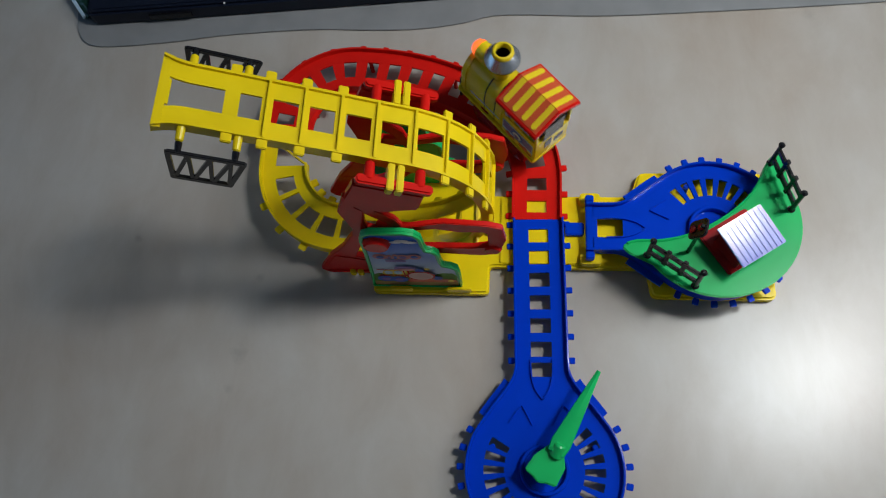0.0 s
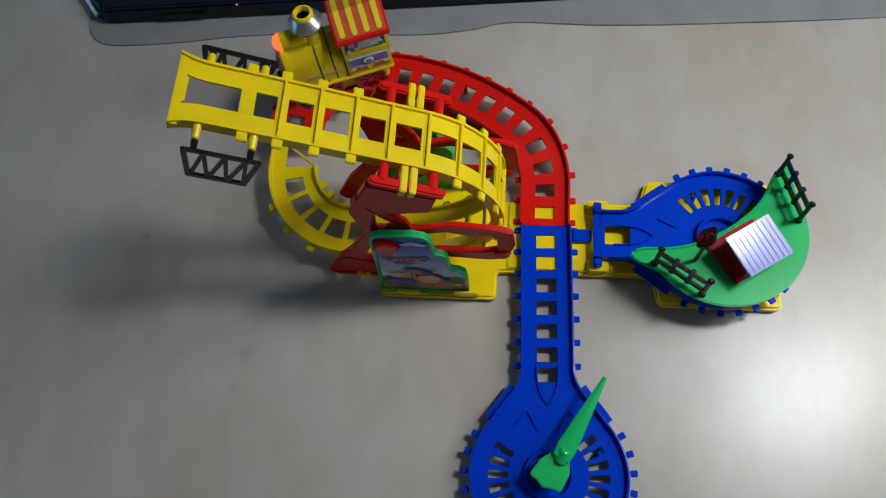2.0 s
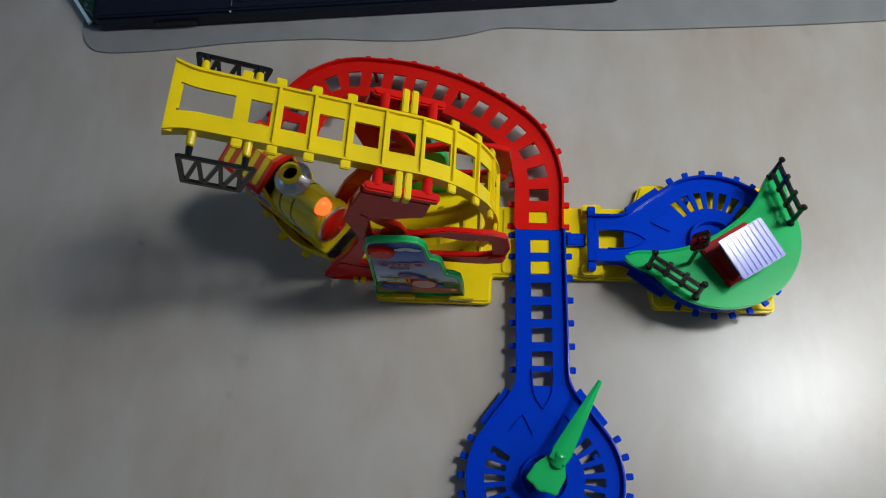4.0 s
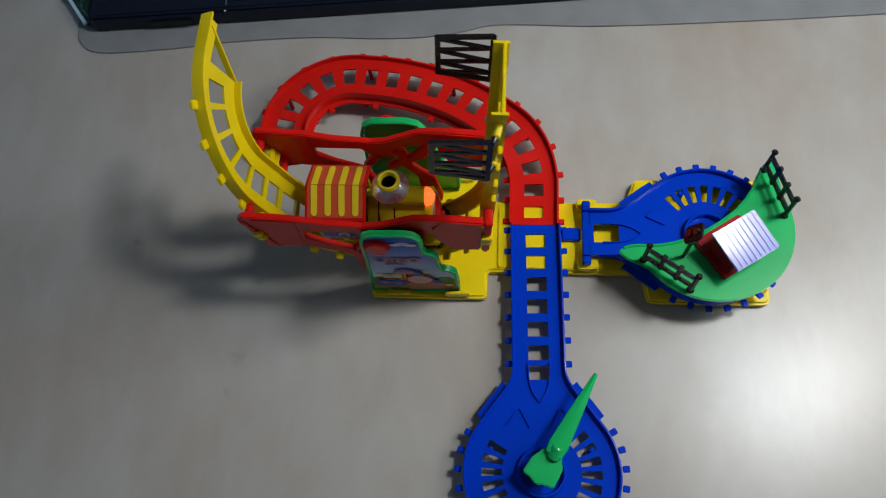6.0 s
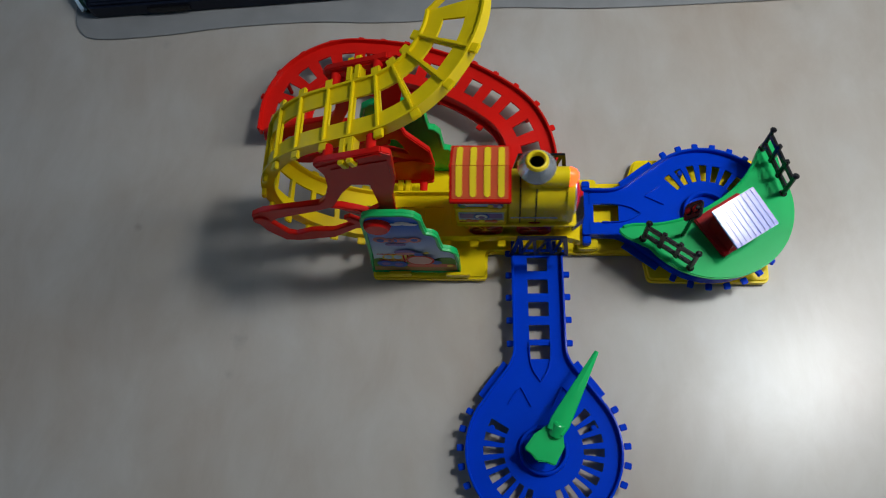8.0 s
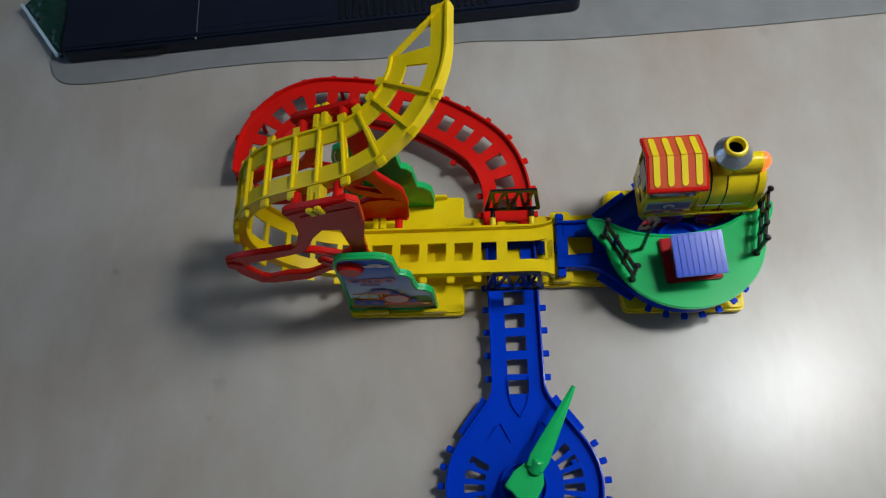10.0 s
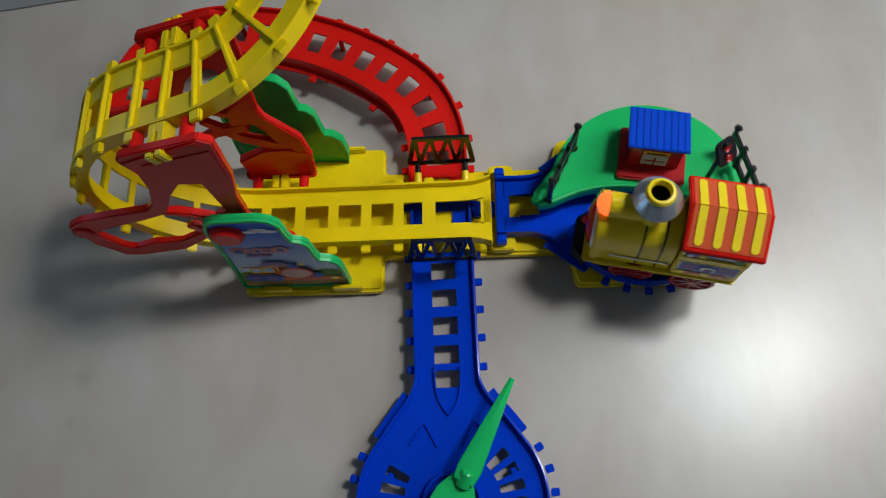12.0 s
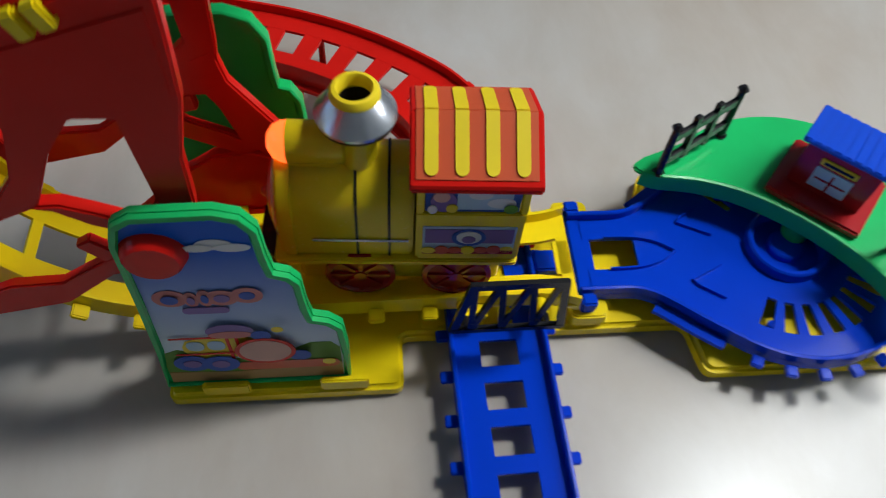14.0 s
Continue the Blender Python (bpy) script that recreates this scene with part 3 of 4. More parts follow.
        for i, (cx, cz, w, h, mt) in enumerate(((0.1205, 0.0360, 0.0165, 0.0150, PRINT_BLUE), (0.1330, 0.0350, 0.0165, 0.0150, PRINT_BLUE), (0.1205, 0.0360, 0.0080, 0.0070, PRINT_PURPLE), (0.1330, 0.0350, 0.0080, 0.0070, PRINT_PURPLE), (0.1420, 0.0665, 0.0200, 0.0115, PRINT_PURPLE), (0.1420, 0.0635, 0.0190, 0.0060, PRINT_PINK),
                                                (0.1690, 0.0420, 0.0100, 0.0095, PRINT_BLUE), (0.1545, 0.0625, 0.0085, 0.0080, PRINT_BLUE), (0.1545, 0.0480, 0.0265, 0.0240, RED), (0.1545, 0.0480, 0.0225, 0.0200, PRINT_FACE), (0.1620, 0.0680, 0.0050, 0.0045, STRIPE), (0.1815, 0.0360, 0.0060, 0.0055, STRIPE))):
            disc("engine_print", cx, cz, w, h, mt, 0.0014 + 0.00015 * i)
    s = -1 if front else 1
    part("bearing_cap", rod((0.1255, s * 0.002, 0.1245), (0.1255, s * 0.0085, 0.1245), 0.0122, 0.0106, 32), RED, t, "round red bearing cap")
    return t


panel(0.3785, True)
panel(0.4885, False)


# ---- the rocker: a yellow loop of track that tips over with the train ----
def rocker():
    t = thing("rocking_loop", pose(PX, PY, PZ), "yellow plastic loop of track on red side frames that tips over", "toy track")
    pts = straight_frames((ARM, 0, -R_LOOP), (-1, 0, 0), (0, 0, 1), ARM, 30)
    for i in range(1, 61):
        a = radians(270 - SWING * i / 60)
        pts.append((Vector((R_LOOP * math.cos(a), 0, R_LOOP * math.sin(a))), Vector((math.sin(a), 0, -math.cos(a))), Vector((-math.cos(a), 0, -math.sin(a)))))
    p, d, u = pts[-1]
    pts += straight_frames(p, d, u, 0.048, 8)[1:]
    c = pts[-1][0]
    for i in range(1, 31):
        a = radians(90 * i / 30)
        pts.append((c + d * (0.0707 * math.sin(a)) + Vector((0, 0.0707 * (1 - math.cos(a)), 0)), d * math.cos(a) + Vector((0, math.sin(a), 0)), u.copy()))
    tail = straight_frames(pts[-1][0], pts[-1][1], u, 0.034, 8)[1:]
    pts += tail
    way = Way(pts)
    L = way.length - 0.034
    holes = [(0.0080, 0.0440), (0.0545, 0.0695), (0.0775, 0.0955), (0.1035, 0.1220), (0.1300, 0.1490), (0.1570, 0.1770)]
    s = 0.1845
    while s + 0.0215 < L + 0.002:
        wide = 0.0215 if s < ARM + 0.26 else 0.0175
        holes.append((s, s + wide))
        s += wide + 0.0050
    marks = [0.0735, 0.0995, 0.1260, 0.1530] + [h[0] - 0.0025 for h in holes[6:]]
    tabs = [0.0493, 0.0735, 0.0995, 0.1260] + [h[0] - 0.0025 for h in holes[7:]]
    ladder(t, way, holes, tabs, YELLOW, drop=0.0045, ribs=marks, flare=0.0042, rim=0.0065, short=0.036)
    tip = way.matrix(way.length)
    part("tip_rim", sweep([(tip @ Vector(p), tip.to_3x3() @ Vector((0.72, 0.69, 0)), tip.to_3x3() @ Vector((0, 0, 1))) for p in ((HALF, -0.0362, 0), (-HALF + 0.002, -0.001, 0))], [(-0.0008, -0.004), (0.0008, -0.004), (0.0008, 0.0015), (-0.0008, 0.0015)]), YELLOW, t)
    part("end_bar", box(-0.0003, 0.0062, -HALF - 0.0040, HALF + 0.0040, -0.0024, -0.0001, 0.0003, Matrix.Translation((ARM, 0, -R_LOOP)) @ Matrix.Diagonal((-1, 1, 1, 1))), YELLOW, t)
    # upright truss railings on pegs beside the free end
    bar = {}
    for side in (-1, 1):
        rail = part("railing", box(-0.0264, 0.0264, -0.0013, 0.0013, 0.0038, 0.0078, 0.0005), BLACK, t, "black plastic truss railing", m=pose(0.1385, side * 0.0415, -R_LOOP, 0, 0, 0))
        for i, (x0, z0, x1, z1, r) in enumerate(((-0.0185, 0.0445, 0.0225, 0.0445, 0.0015), (-0.0255, 0.0060, -0.0180, 0.0445, 0.0014), (0.0255, 0.0060, 0.0222, 0.0445, 0.0014), (-0.0170, 0.006, -0.0060, 0.044, 0.0011),
                                                 (-0.0170, 0.006, -0.0172, 0.044, 0.0011), (-0.0030, 0.006, 0.0075, 0.044, 0.0011), (-0.0030, 0.006, -0.0050, 0.044, 0.0011), (0.0120, 0.006, 0.0205, 0.044, 0.0011), (0.0120, 0.006, 0.0085, 0.044, 0.0011))):
            p, q = Vector((x0, 0, z0)), Vector((x1, 0, z1))
            d = (q - p).normalized()
            if i not in bar:
                w, r = 0.0012 - 0.00005 * i, r * 1.35
                bar[i] = mesh_of("bar", sweep([(p - d * 0.0009, Vector((0, 1, 0)), d.cross(Vector((0, 1, 0)))), (q + d * 0.0009, Vector((0, 1, 0)), d.cross(Vector((0, 1, 0))))], [(-w, -r), (w, -r), (w, r), (-w, r)]), BLACK)
            part("bar", bar[i], BLACK, rail)
        for x in (-0.0190, 0.0190):
            part("railing_post", rod((x, -side * 0.0075, 0.0025), (x, 0, 0.0060), 0.0026, 0.0022), BLACK, rail)
            part("peg", rod((x, -side * 0.0185, 0.0005), (x, -side * 0.0070, 0.0025), 0.0032, 0.0029), YELLOW, rail, "yellow peg")
    # red side frames
    PLATE = [(-0.0320, 0.0930), (-0.0280, 0.0980), (0.0220, 0.1130), (0.0290, 0.1080), (0.0280, 0.0900), (0.0265, 0.0680), (0.0205, 0.0420), (0.0190, 0.0180), (0.0150, -0.0100), (-0.0080, -0.0100), (-0.0040, 0.0100), (0.0065, 0.0200), (0.0050, 0.0600), (-0.0085, 0.0605),
             (-0.0200, 0.0450), (-0.0330, 0.0190), (-0.0520, 0.0100), (-0.0860, -0.0030), (-0.0980, -0.0140), (-0.1060, -0.0160), (-0.1100, -0.0080), (-0.1080, 0.0030), (-0.0970, 0.0110), (-0.0760, 0.0170), (-0.0440, 0.0250), (-0.0360, 0.0350), (-0.0290, 0.0560), (-0.0270, 0.0760)]
    REACH = [(-0.0350, 0.0200), (-0.0260, 0.0200), (-0.0160, 0.0150), (-0.0040, 0.0080), (-0.0060, 0.0010), (-0.0190, 0.0080), (-0.0290, 0.0165), (-0.0420, 0.0200)]
    BOW = [(-0.1090, -0.0060), (-0.1050, -0.0300), (-0.0930, -0.0520), (-0.0800, -0.0530), (-0.0450, -0.0450), (-0.0220, -0.0260), (0.0040, -0.0190), (0.0030, -0.0090), (-0.0200, -0.0140), (-0.0430, -0.0300), (-0.0630, -0.0310), (-0.0800, -0.0390), (-0.0860, -0.0360), (-0.0960, -0.0120)]
    STRUT = [(0.0050, 0.0100), (0.0170, 0.0160), (0.0200, -0.0020), (0.0380, -0.0320), (0.0400, -0.0640), (0.0300, -0.0640), (0.0270, -0.0480), (0.0200, -0.0440), (0.0130, -0.0180), (0.0060, -0.0040)]
    TIE = [(-0.0300, -0.0060), (-0.0240, -0.0020), (-0.0020, -0.0260), (0.0140, -0.0350), (0.0260, -0.0440), (0.0230, -0.0530), (0.0080, -0.0450), (-0.0080, -0.0360)]
    LOWER = [(0.0390, -0.0540), (0.0370, -0.0890), (-0.0170, -0.0890), (-0.0190, -0.0640), (-0.0060, -0.0560), (0.0040, -0.0490), (0.0220, -0.0470)]
    e = Vector((math.sin(radians(270 - SWING)), 0, -math.cos(radians(270 - SWING))))
    for side in (-1, 1):
        y = side * 0.0400
        flat = lambda w: Matrix(((1, 0, 0, 0), (0, 0, -1, y + w / 2), (0, 1, 0, 0), (0, 0, 0, 1)))
        f = part("side_frame", prism(PLATE, 0.0, 0.0056, 0.0008, flat(0.0056)), RED, t, "red plastic side frame")
        part("reach", prism(REACH, 0.0, 0.0064, 0.0010, flat(0.0064)), RED, f)
        part("bow", prism(BOW, 0.0, 0.0050, 0.0008, flat(0.0050)), RED, f)
        part("strut", prism(STRUT, 0.0, 0.0060, 0.0010, flat(0.0060)), RED, f)
        part("lower_plate", prism(LOWER, 0.0, 0.0072, 0.0012, flat(0.0072)), RED, f)
        part("strut", prism(TIE, 0.0, 0.0046, 0.0008, flat(0.0046)), RED, f)
        for mid, d in ((Vector((-0.0040, 0, 0.0990)), e), (Vector((0.0070, 0, -0.0930)), Vector((1, 0, 0)))):
            up = Vector((0, 1, 0)).cross(d)
            turned = Matrix((d, Vector((0, 1, 0)), d.cross(Vector((0, 1, 0))))).transposed().to_4x4()
            turned.translation = mid
            part("ledge", prism(rounded(-0.0290, 0.0290, y - 0.0038, y + 0.0038, 0.0034), -0.0034, 0.0034, 0.0014, turned), RED, f)
            for k in (-0.0190, 0.0190):
                part("stud", rod(turned @ Vector((k, y, 0)), turned @ Vector((k, side * 0.0247, 0)), 0.0042, 0.0038, 16), RED, f)
            for k in (-0.0036, 0.0036):
                part("pin", box(k - 0.0027, k + 0.0027, *sorted((side * 0.0247, side * 0.0462)), -0.0046, 0.0046, 0.0008, turned), YELLOW, f, "split yellow pin")
        part("cheek", prism([(-0.0200, 0.0880), (0.0260, 0.1020), (0.0250, 0.0700), (0.0225, 0.0640), (-0.0250, 0.0640), (-0.0235, 0.0760)], 0.0, 0.0070, 0.0010, flat(0.0070)), RED, f)
        part("knob", rod((-0.102, y - 0.0045, -0.006), (-0.102, y + 0.0045, -0.006), 0.0074, 0.0068, 20), RED, f)
        part("axle", rod((0.000, y - 0.002 * side, 0.000), (0.000, side * 0.0490, 0.000), 0.0085, 0.0085, 24), RED, f)
    return t


LOOP = rocker()


# ---- the green turntable with its hut, fences and signal: all ride on one plate ----
def turntable():
    t = thing("turntable", pose(HUB_B.x, HUB_B.y, 0), "bright green plastic turntable plate above the blue track", "toy turntable")
    # drawn with its own axis along +x: the open side, which the train fills, lies to -x
    outer = [(0.0745 * math.cos(radians(a)), 0.0745 * math.sin(radians(a))) for a in range(-86, 87, 6)]
    edge = smooth_line([(-0.014, 0.0860), (-0.0240, 0.0870), (-0.0225, 0.074), (-0.0105, 0.054), (-0.0020, 0.030), (0.0010, 0.0), (-0.0020, -0.030), (-0.0105, -0.054), (-0.0225, -0.074), (-0.0240, -0.0870), (-0.014, -0.0860)], 4)
    part("plate", prism(outer + edge, 0.0440, 0.0475, 0.0010), GREEN, t)
    lip = [Vector((x, y, 0.0440)) for x, y in edge[6:-6]]
    fr = []
    for i, p in enumerate(lip):
        d = (lip[min(i + 1, len(lip) - 1)] - lip[max(0, i - 1)]).normalized()
        fr.append((p, d.cross(Vector((0, 0, 1))), Vector((0, 0, 1))))
    part("skirt", sweep(fr, [(-0.0024, -0.0062), (0.0004, -0.0062), (0.0008, 0.0030), (0.0002, 0.0046), (-0.0012, 0.0050), (-0.0024, 0.0040)]), GREEN, t)
    part("pivot", rod((0.009, 0, 0.0265), (0.009, 0, 0.0445), 0.0070, 0.0060, 24), GREEN, t)
    for a, r in ((-60, 0.055), (60, 0.055), (0, 0.055)):
        part("roller_leg", rod((r * math.cos(radians(a)), r * math.sin(radians(a)), 0.0236), (r * math.cos(radians(a)), r * math.sin(radians(a)), 0.0445), 0.0030, 0.0035), GREEN, t)
    return t


TURN = turntable()


def hut(parent):
    h = part("hut", box(-0.0225, 0.0215, -0.0255, 0.0255, 0.0, 0.0050, 0.0012), DARK_RED, parent, "dark red station hut with a blue ribbed roof", m=pose(0.0275, 0, 0.0474, 0, 0, 0))
    part("hut_wall", prism([(-0.0105, 0.0), (0.0190, 0.0), (0.0190, 0.0242), (-0.0105, 0.0296)], -0.0190, 0.0190, 0.0006, Matrix(((1, 0, 0, 0), (0, 0, 1, 0), (0, 1, 0, 0.0035), (0, 0, 0, 1)))), DARK_RED, h)
    rm = pose(0.0065, 0, 0.0312, 0, 10.5, 0)
    roof = part("hut_roof", box(-0.0195, 0.0195, -0.0225, 0.0225, -0.0010, 0.0010, 0.0004), ROOF_BLUE, h, "blue ribbed roof", m=rm)
    rib = mesh_of("rib", box(-0.0190, 0.0190, -0.0022, 0.0022, 0.0006, 0.0017, 0.0005), ROOF_BLUE)
    for k in range(9):
        one = part("roof_rib", rib, ROOF_BLUE, h, m=rm @ pose(0, -0.0202 + 0.00505 * k, 0))
    part("window", box(-0.0112, -0.0104, -0.0095, 0.0095, 0.0090, 0.0225), PALE, h, "pale arched window")
    part("window_bar", box(-0.0116, -0.0106, -0.0006, 0.0006, 0.0085, 0.0205), DARK_RED, h)
    part("window_bar", box(-0.0116, -0.0106, -0.0080, 0.0080, 0.0150, 0.0160), DARK_RED, h)
    part("sign", box(-0.0114, -0.0104, -0.0095, 0.0095, 0.0242, 0.0285, 0.0003), STRIPE, h, "small yellow sign")
    part("sign_bar", box(-0.0117, -0.0106, -0.0075, 0.0075, 0.0255, 0.0272), BLACK, h)


def fence(parent, m):
    f = part("fence", rod((-0.0245, 0, 0), (-0.0245, 0, 0.0350), 0.0024, 0.0020), BLACK, parent, "black plastic ladder fence", m=m)
    part("post", rod((0.0245, 0, 0), (0.0245, 0, 0.0350), 0.0024, 0.0020), BLACK, f)
    for x in (-0.0082, 0.0082):
        part("post", box(x - 0.0022, x + 0.0022, -0.0016, 0.0016, 0.0040, 0.0345, 0.0006), BLACK, f)
    for z in (0.0100, 0.0270):
        part("rail", box(-0.0250, 0.0250, -0.0013, 0.0013, z - 0.0030, z + 0.0030, 0.0006), BLACK, f)
    for x in (-0.0245, 0.0245):
        part("post_cap", rod((x, 0, 0.0344), (x, 0, 0.0378), 0.0031, 0.0018), BLACK, f)
        part("post_foot", rod((x, 0, 0.0), (x, 0, 0.0022), 0.0036, 0.0032), BLACK, f)


def signal(parent, m):
    s = part("signal", rod((0, 0, 0), (0, 0, 0.0620), 0.0019, 0.0017), BLACK, parent, "black crossing signal with two red lamps", m=m)
    tilt = pose(0, -0.0020, 0.0530, 58, 0, 0)
    part("board", prism(rounded(-0.0085, 0.0085, -0.0105, 0.0105, 0.0045), -0.0014, 0.0014, 0.0006, tilt), BLACK, s)
    for x in (-0.0046, 0.0046):
        part("lens", rod(tilt @ Vector((0, x, 0.0013)), tilt @ Vector((0, x, 0.0024)), 0.0034, 0.0028, 18), DARK_RED, s, "dark red lamp")


hut(TURN)
fence(TURN, pose(0.0035, 0.0675, 0.0472, 0, 0, -16.5))
fence(TURN, pose(0.0180, -0.0650, 0.0472, 0, 0, 22))
signal(TURN, pose(0.0115, -0.0415, 0.0472, 0, 0, -46))


# ---- the green pointer on the long turning plate ----
def pointer():
    t = thing("pointer_lever", pose(0.2685, 0.208, FLOOR_LOW), "bright green plastic lever pointing off the blue plate", "toy lever")
    part("stem", rod((0.0, 0, 0.0035), (0.0, 0, 0.022), 0.0075, 0.0060, 20), GREEN, t)
    foot = [(-0.0175, -0.002), (-0.0095, 0.010), (0.004, 0.020), (0.0150, 0.019), (0.0165, 0.000), (0.0085, -0.0155), (-0.001, -0.0125), (-0.0065, -0.0125), (-0.011, -0.007)]
    part("foot_plate", prism(foot, 0.0215, 0.0260, 0.0010), GREEN, t)
    part("boss", rod((0.0085, 0.010, 0.0250), (0.0125, 0.0190, 0.0330), 0.0062, 0.0050, 20), GREEN, t)
    a, b = Vector((0.0085, 0.012, 0.030)), Vector((0.0445, 0.0800, 0.0400))
    d = (b - a).normalized()
    sd = d.cross(Vector((0, 0, 1))).normalized()
    up = sd.cross(d)
    fr = [(a + (b - a) * k, sd * w, up * h) for k, w, h in ((0, 0.9, 1), (0.12, 1.05, 1), (0.5, 0.72, 0.85), (0.9, 0.32, 0.7), (1.0, 0.22, 0.5))]
    part("arm", sweep(fr, [(-0.0085, -0.0010), (0.0, -0.0030), (0.0085, -0.0010), (0.0078, 0.0010), (0.0, 0.0032), (-0.0078, 0.0010)]), GREEN, t)


pointer()


# ---- the train ----
def train():
    t = thing("toy_train", None, "yellow toy steam engine with a striped red and yellow cab roof", "toy train")
    part("footplate", prism(rounded(-0.0540, 0.0560, -0.0225, 0.0225, 0.003), 0.0200, 0.0232, 0.0006), TRAIN_YELLOW, t)
    part("chassis", prism(rounded(-0.0480, 0.0470, -0.0150, 0.0150, 0.003), 0.0060, 0.0290, 0.0006), TRAIN_YELLOW, t)
    tyre = mesh_of("wheel", lathe([(0, -0.002), (0.0140, -0.002), (0.0164, -0.001), (0.0164, 0.0020), (0.0140, 0.0026), (0.0130, 0.0012), (0.0034, 0.0012), (0.0030, 0.0030), (0, 0.0030)], 28), DARK_RED)
    spoke = mesh_of("spoke", box(0.0025, 0.0134, -0.0010, 0.0010, 0.0010, 0.0024), DARK_RED)
    for x in (-0.0270, 0.0180):
        for s in (-1, 1):
            w = part("wheel", tyre, DARK_RED, t, m=pose(x, s * 0.0185, 0.0164, -90 * s, 0, 0))
            for k in range(8):
                part("spoke", spoke, DARK_RED, w, m=pose(0, 0, 0, 0, 0, 45 * k))
    # boiler: a barrel on straight sides
    arch = [(-0.0195, 0.0230), (-0.0200, 0.0380)] + [(0.0200 * math.cos(radians(a)), 0.0440 + 0.0225 * math.sin(radians(a))) for a in range(172, 7, -11)] + [(0.0200, 0.0380), (0.0195, 0.0230)]
    side = Matrix(((0, 0, 1, 0), (1, 0, 0, 0), (0, 1, 0, 0), (0, 0, 0, 1)))
    b = part("boiler", prism(arch, -0.0060, 0.0490, 0.0012, side), TRAIN_YELLOW, t)
    small = [(y * 1.012, 0.0230 + (z - 0.0230) * 1.010) for y, z in arch]
    for x in (0.0045, 0.0185):
        part("boiler_band", prism(small, x - 0.0006, x + 0.0006, 0, side), BLACK, b, "dark band")
    part("front_collar", prism([(y * 1.06, 0.0215 + (z - 0.0215) * 1.04) for y, z in arch], 0.0440, 0.0520, 0.0014, side), TRAIN_YELLOW, b)
    for s in (-1, 1):
        part("hand_rail", rod((-0.004, s * 0.0206, 0.0350), (0.038, s * 0.0206, 0.0350), 0.0006, 0.0006, 8), CHROME, b, "thin chrome rail")
    part("front_disc", lathe([(0, 0.0062), (0.0090, 0.0052), (0.0150, 0.0030), (0.0172, 0.0005), (0.0176, -0.0030)], 36, pose(0.0520, 0, 0.0430, 0, 90, 0)), RED, b, "domed red front plate")
    part("front_ring", lathe([(0.0170, -0.001), (0.0178, 0.0018), (0.0192, 0.0012), (0.0196, -0.002)], 36, pose(0.0520, 0, 0.0430, 0, 90, 0)), CHROME, b)
    part("nose", rod((0.0570, 0, 0.0420), (0.0610, 0, 0.0420), 0.0032, 0.0020, 16), RED, b)
    part("cow_catcher", prism([(0.0530, -0.0215), (0.0640, -0.0120), (0.0640, 0.0120), (0.0530, 0.0215)], 0.0060, 0.0205, 0.0010), BLACK, t, "black buffer beam")
    # chimney
    k = part("chimney", lathe([(0.0098, 0.060), (0.0082, 0.0660), (0.0078, 0.0800), (0.0100, 0.0865)], 32, pose(0.0175, 0, 0)), TRAIN_YELLOW, t)
    part("chimney_cone", lathe([(0.0084, 0.0855), (0.0150, 0.0860), (0.0163, 0.0870), (0.0164, 0.0882), (0.0094, 0.0968), (0.0086, 0.0972)], 40, pose(0.0175, 0, 0)), CHROME, k, "chromed flared chimney cone")
    part("chimney_collar", lathe([(0.0080, 0.0846), (0.0155, 0.0850), (0.0159, 0.0863)], 40, pose(0.0175, 0, 0)), BLACK, k)
    part("chimney_rim", lathe([(0.0066, 0.0940), (0.0066, 0.0985), (0.0073, 0.0995), (0.0088, 0.0992), (0.0098, 0.0980), (0.0100, 0.0962)], 40, pose(0.0175, 0, 0)), STRIPE, k, "yellow rim")
    # lining coloured near-black, so the shade down the chimney is painted in
    part("chimney_hole", lathe([(0, 0.0800), (0.0064, 0.0802), (0.0067, 0.0975)], 32, pose(0.0175, 0, 0)), HOLE_SHADE, k)
    # head lamp
    n = part("head_lamp", rod((0.0220, 0, 0.0715), (0.0470, 0, 0.0715), 0.0084, 0.0088, 28), TRAIN_YELLOW, t)
    part("lamp_foot", box(0.0240, 0.0480, -0.0070, 0.0070, 0.0600, 0.0710, 0.0012), TRAIN_YELLOW, n)
    part("lamp_glass", lathe([(0, 0.0056), (0.0034, 0.0050), (0.0066, 0.0028), (0.0082, -0.0006), (0.0086, -0.0040)], 24, pose(0.0490, 0, 0.0715, 0, 90, 0)), LAMP_ORANGE, n, "lit orange lamp glass")
    # cab
    cab = part("cab", box(-0.0535, -0.0070, -0.0215, 0.0215, 0.0230, 0.0520, 0.0012), TRAIN_YELLOW, t)
    for x in (-0.0520, -0.0085):
        for s in (-1, 1):
            part("pillar", box(x - 0.0016, x + 0.0016, s * 0.0200 - 0.0014, s * 0.0200 + 0.0014, 0.0510, 0.0750, 0.0005), TRAIN_YELLOW, cab)
    # solid black filler in place of a shaded cab interior
    part("cab_core", box(-0.0500, -0.0105, -0.0192, 0.0192, 0.0515, 0.0770), HOLE_SHADE, cab, "black block standing in for the shade inside the cab")
    for s in (-1, 1):
        show = lambda name, x0, x1, z0, z1, d, mt, label="": part(name, box(x0, x1, s * d - 0.0003, s * d + 0.0003, z0, z1), mt, cab, label)
        oval = lambda name, x, z, w, h, d, mt: part(name, lathe([(0, 0), (w / 2, 0), (w / 2, 0.0004), (0, 0.0004)], 20, pose(x, s * d, z, -90 * s, 0, 0) @ Matrix.Diagonal((1, h / w, 1, 1))), mt, cab)
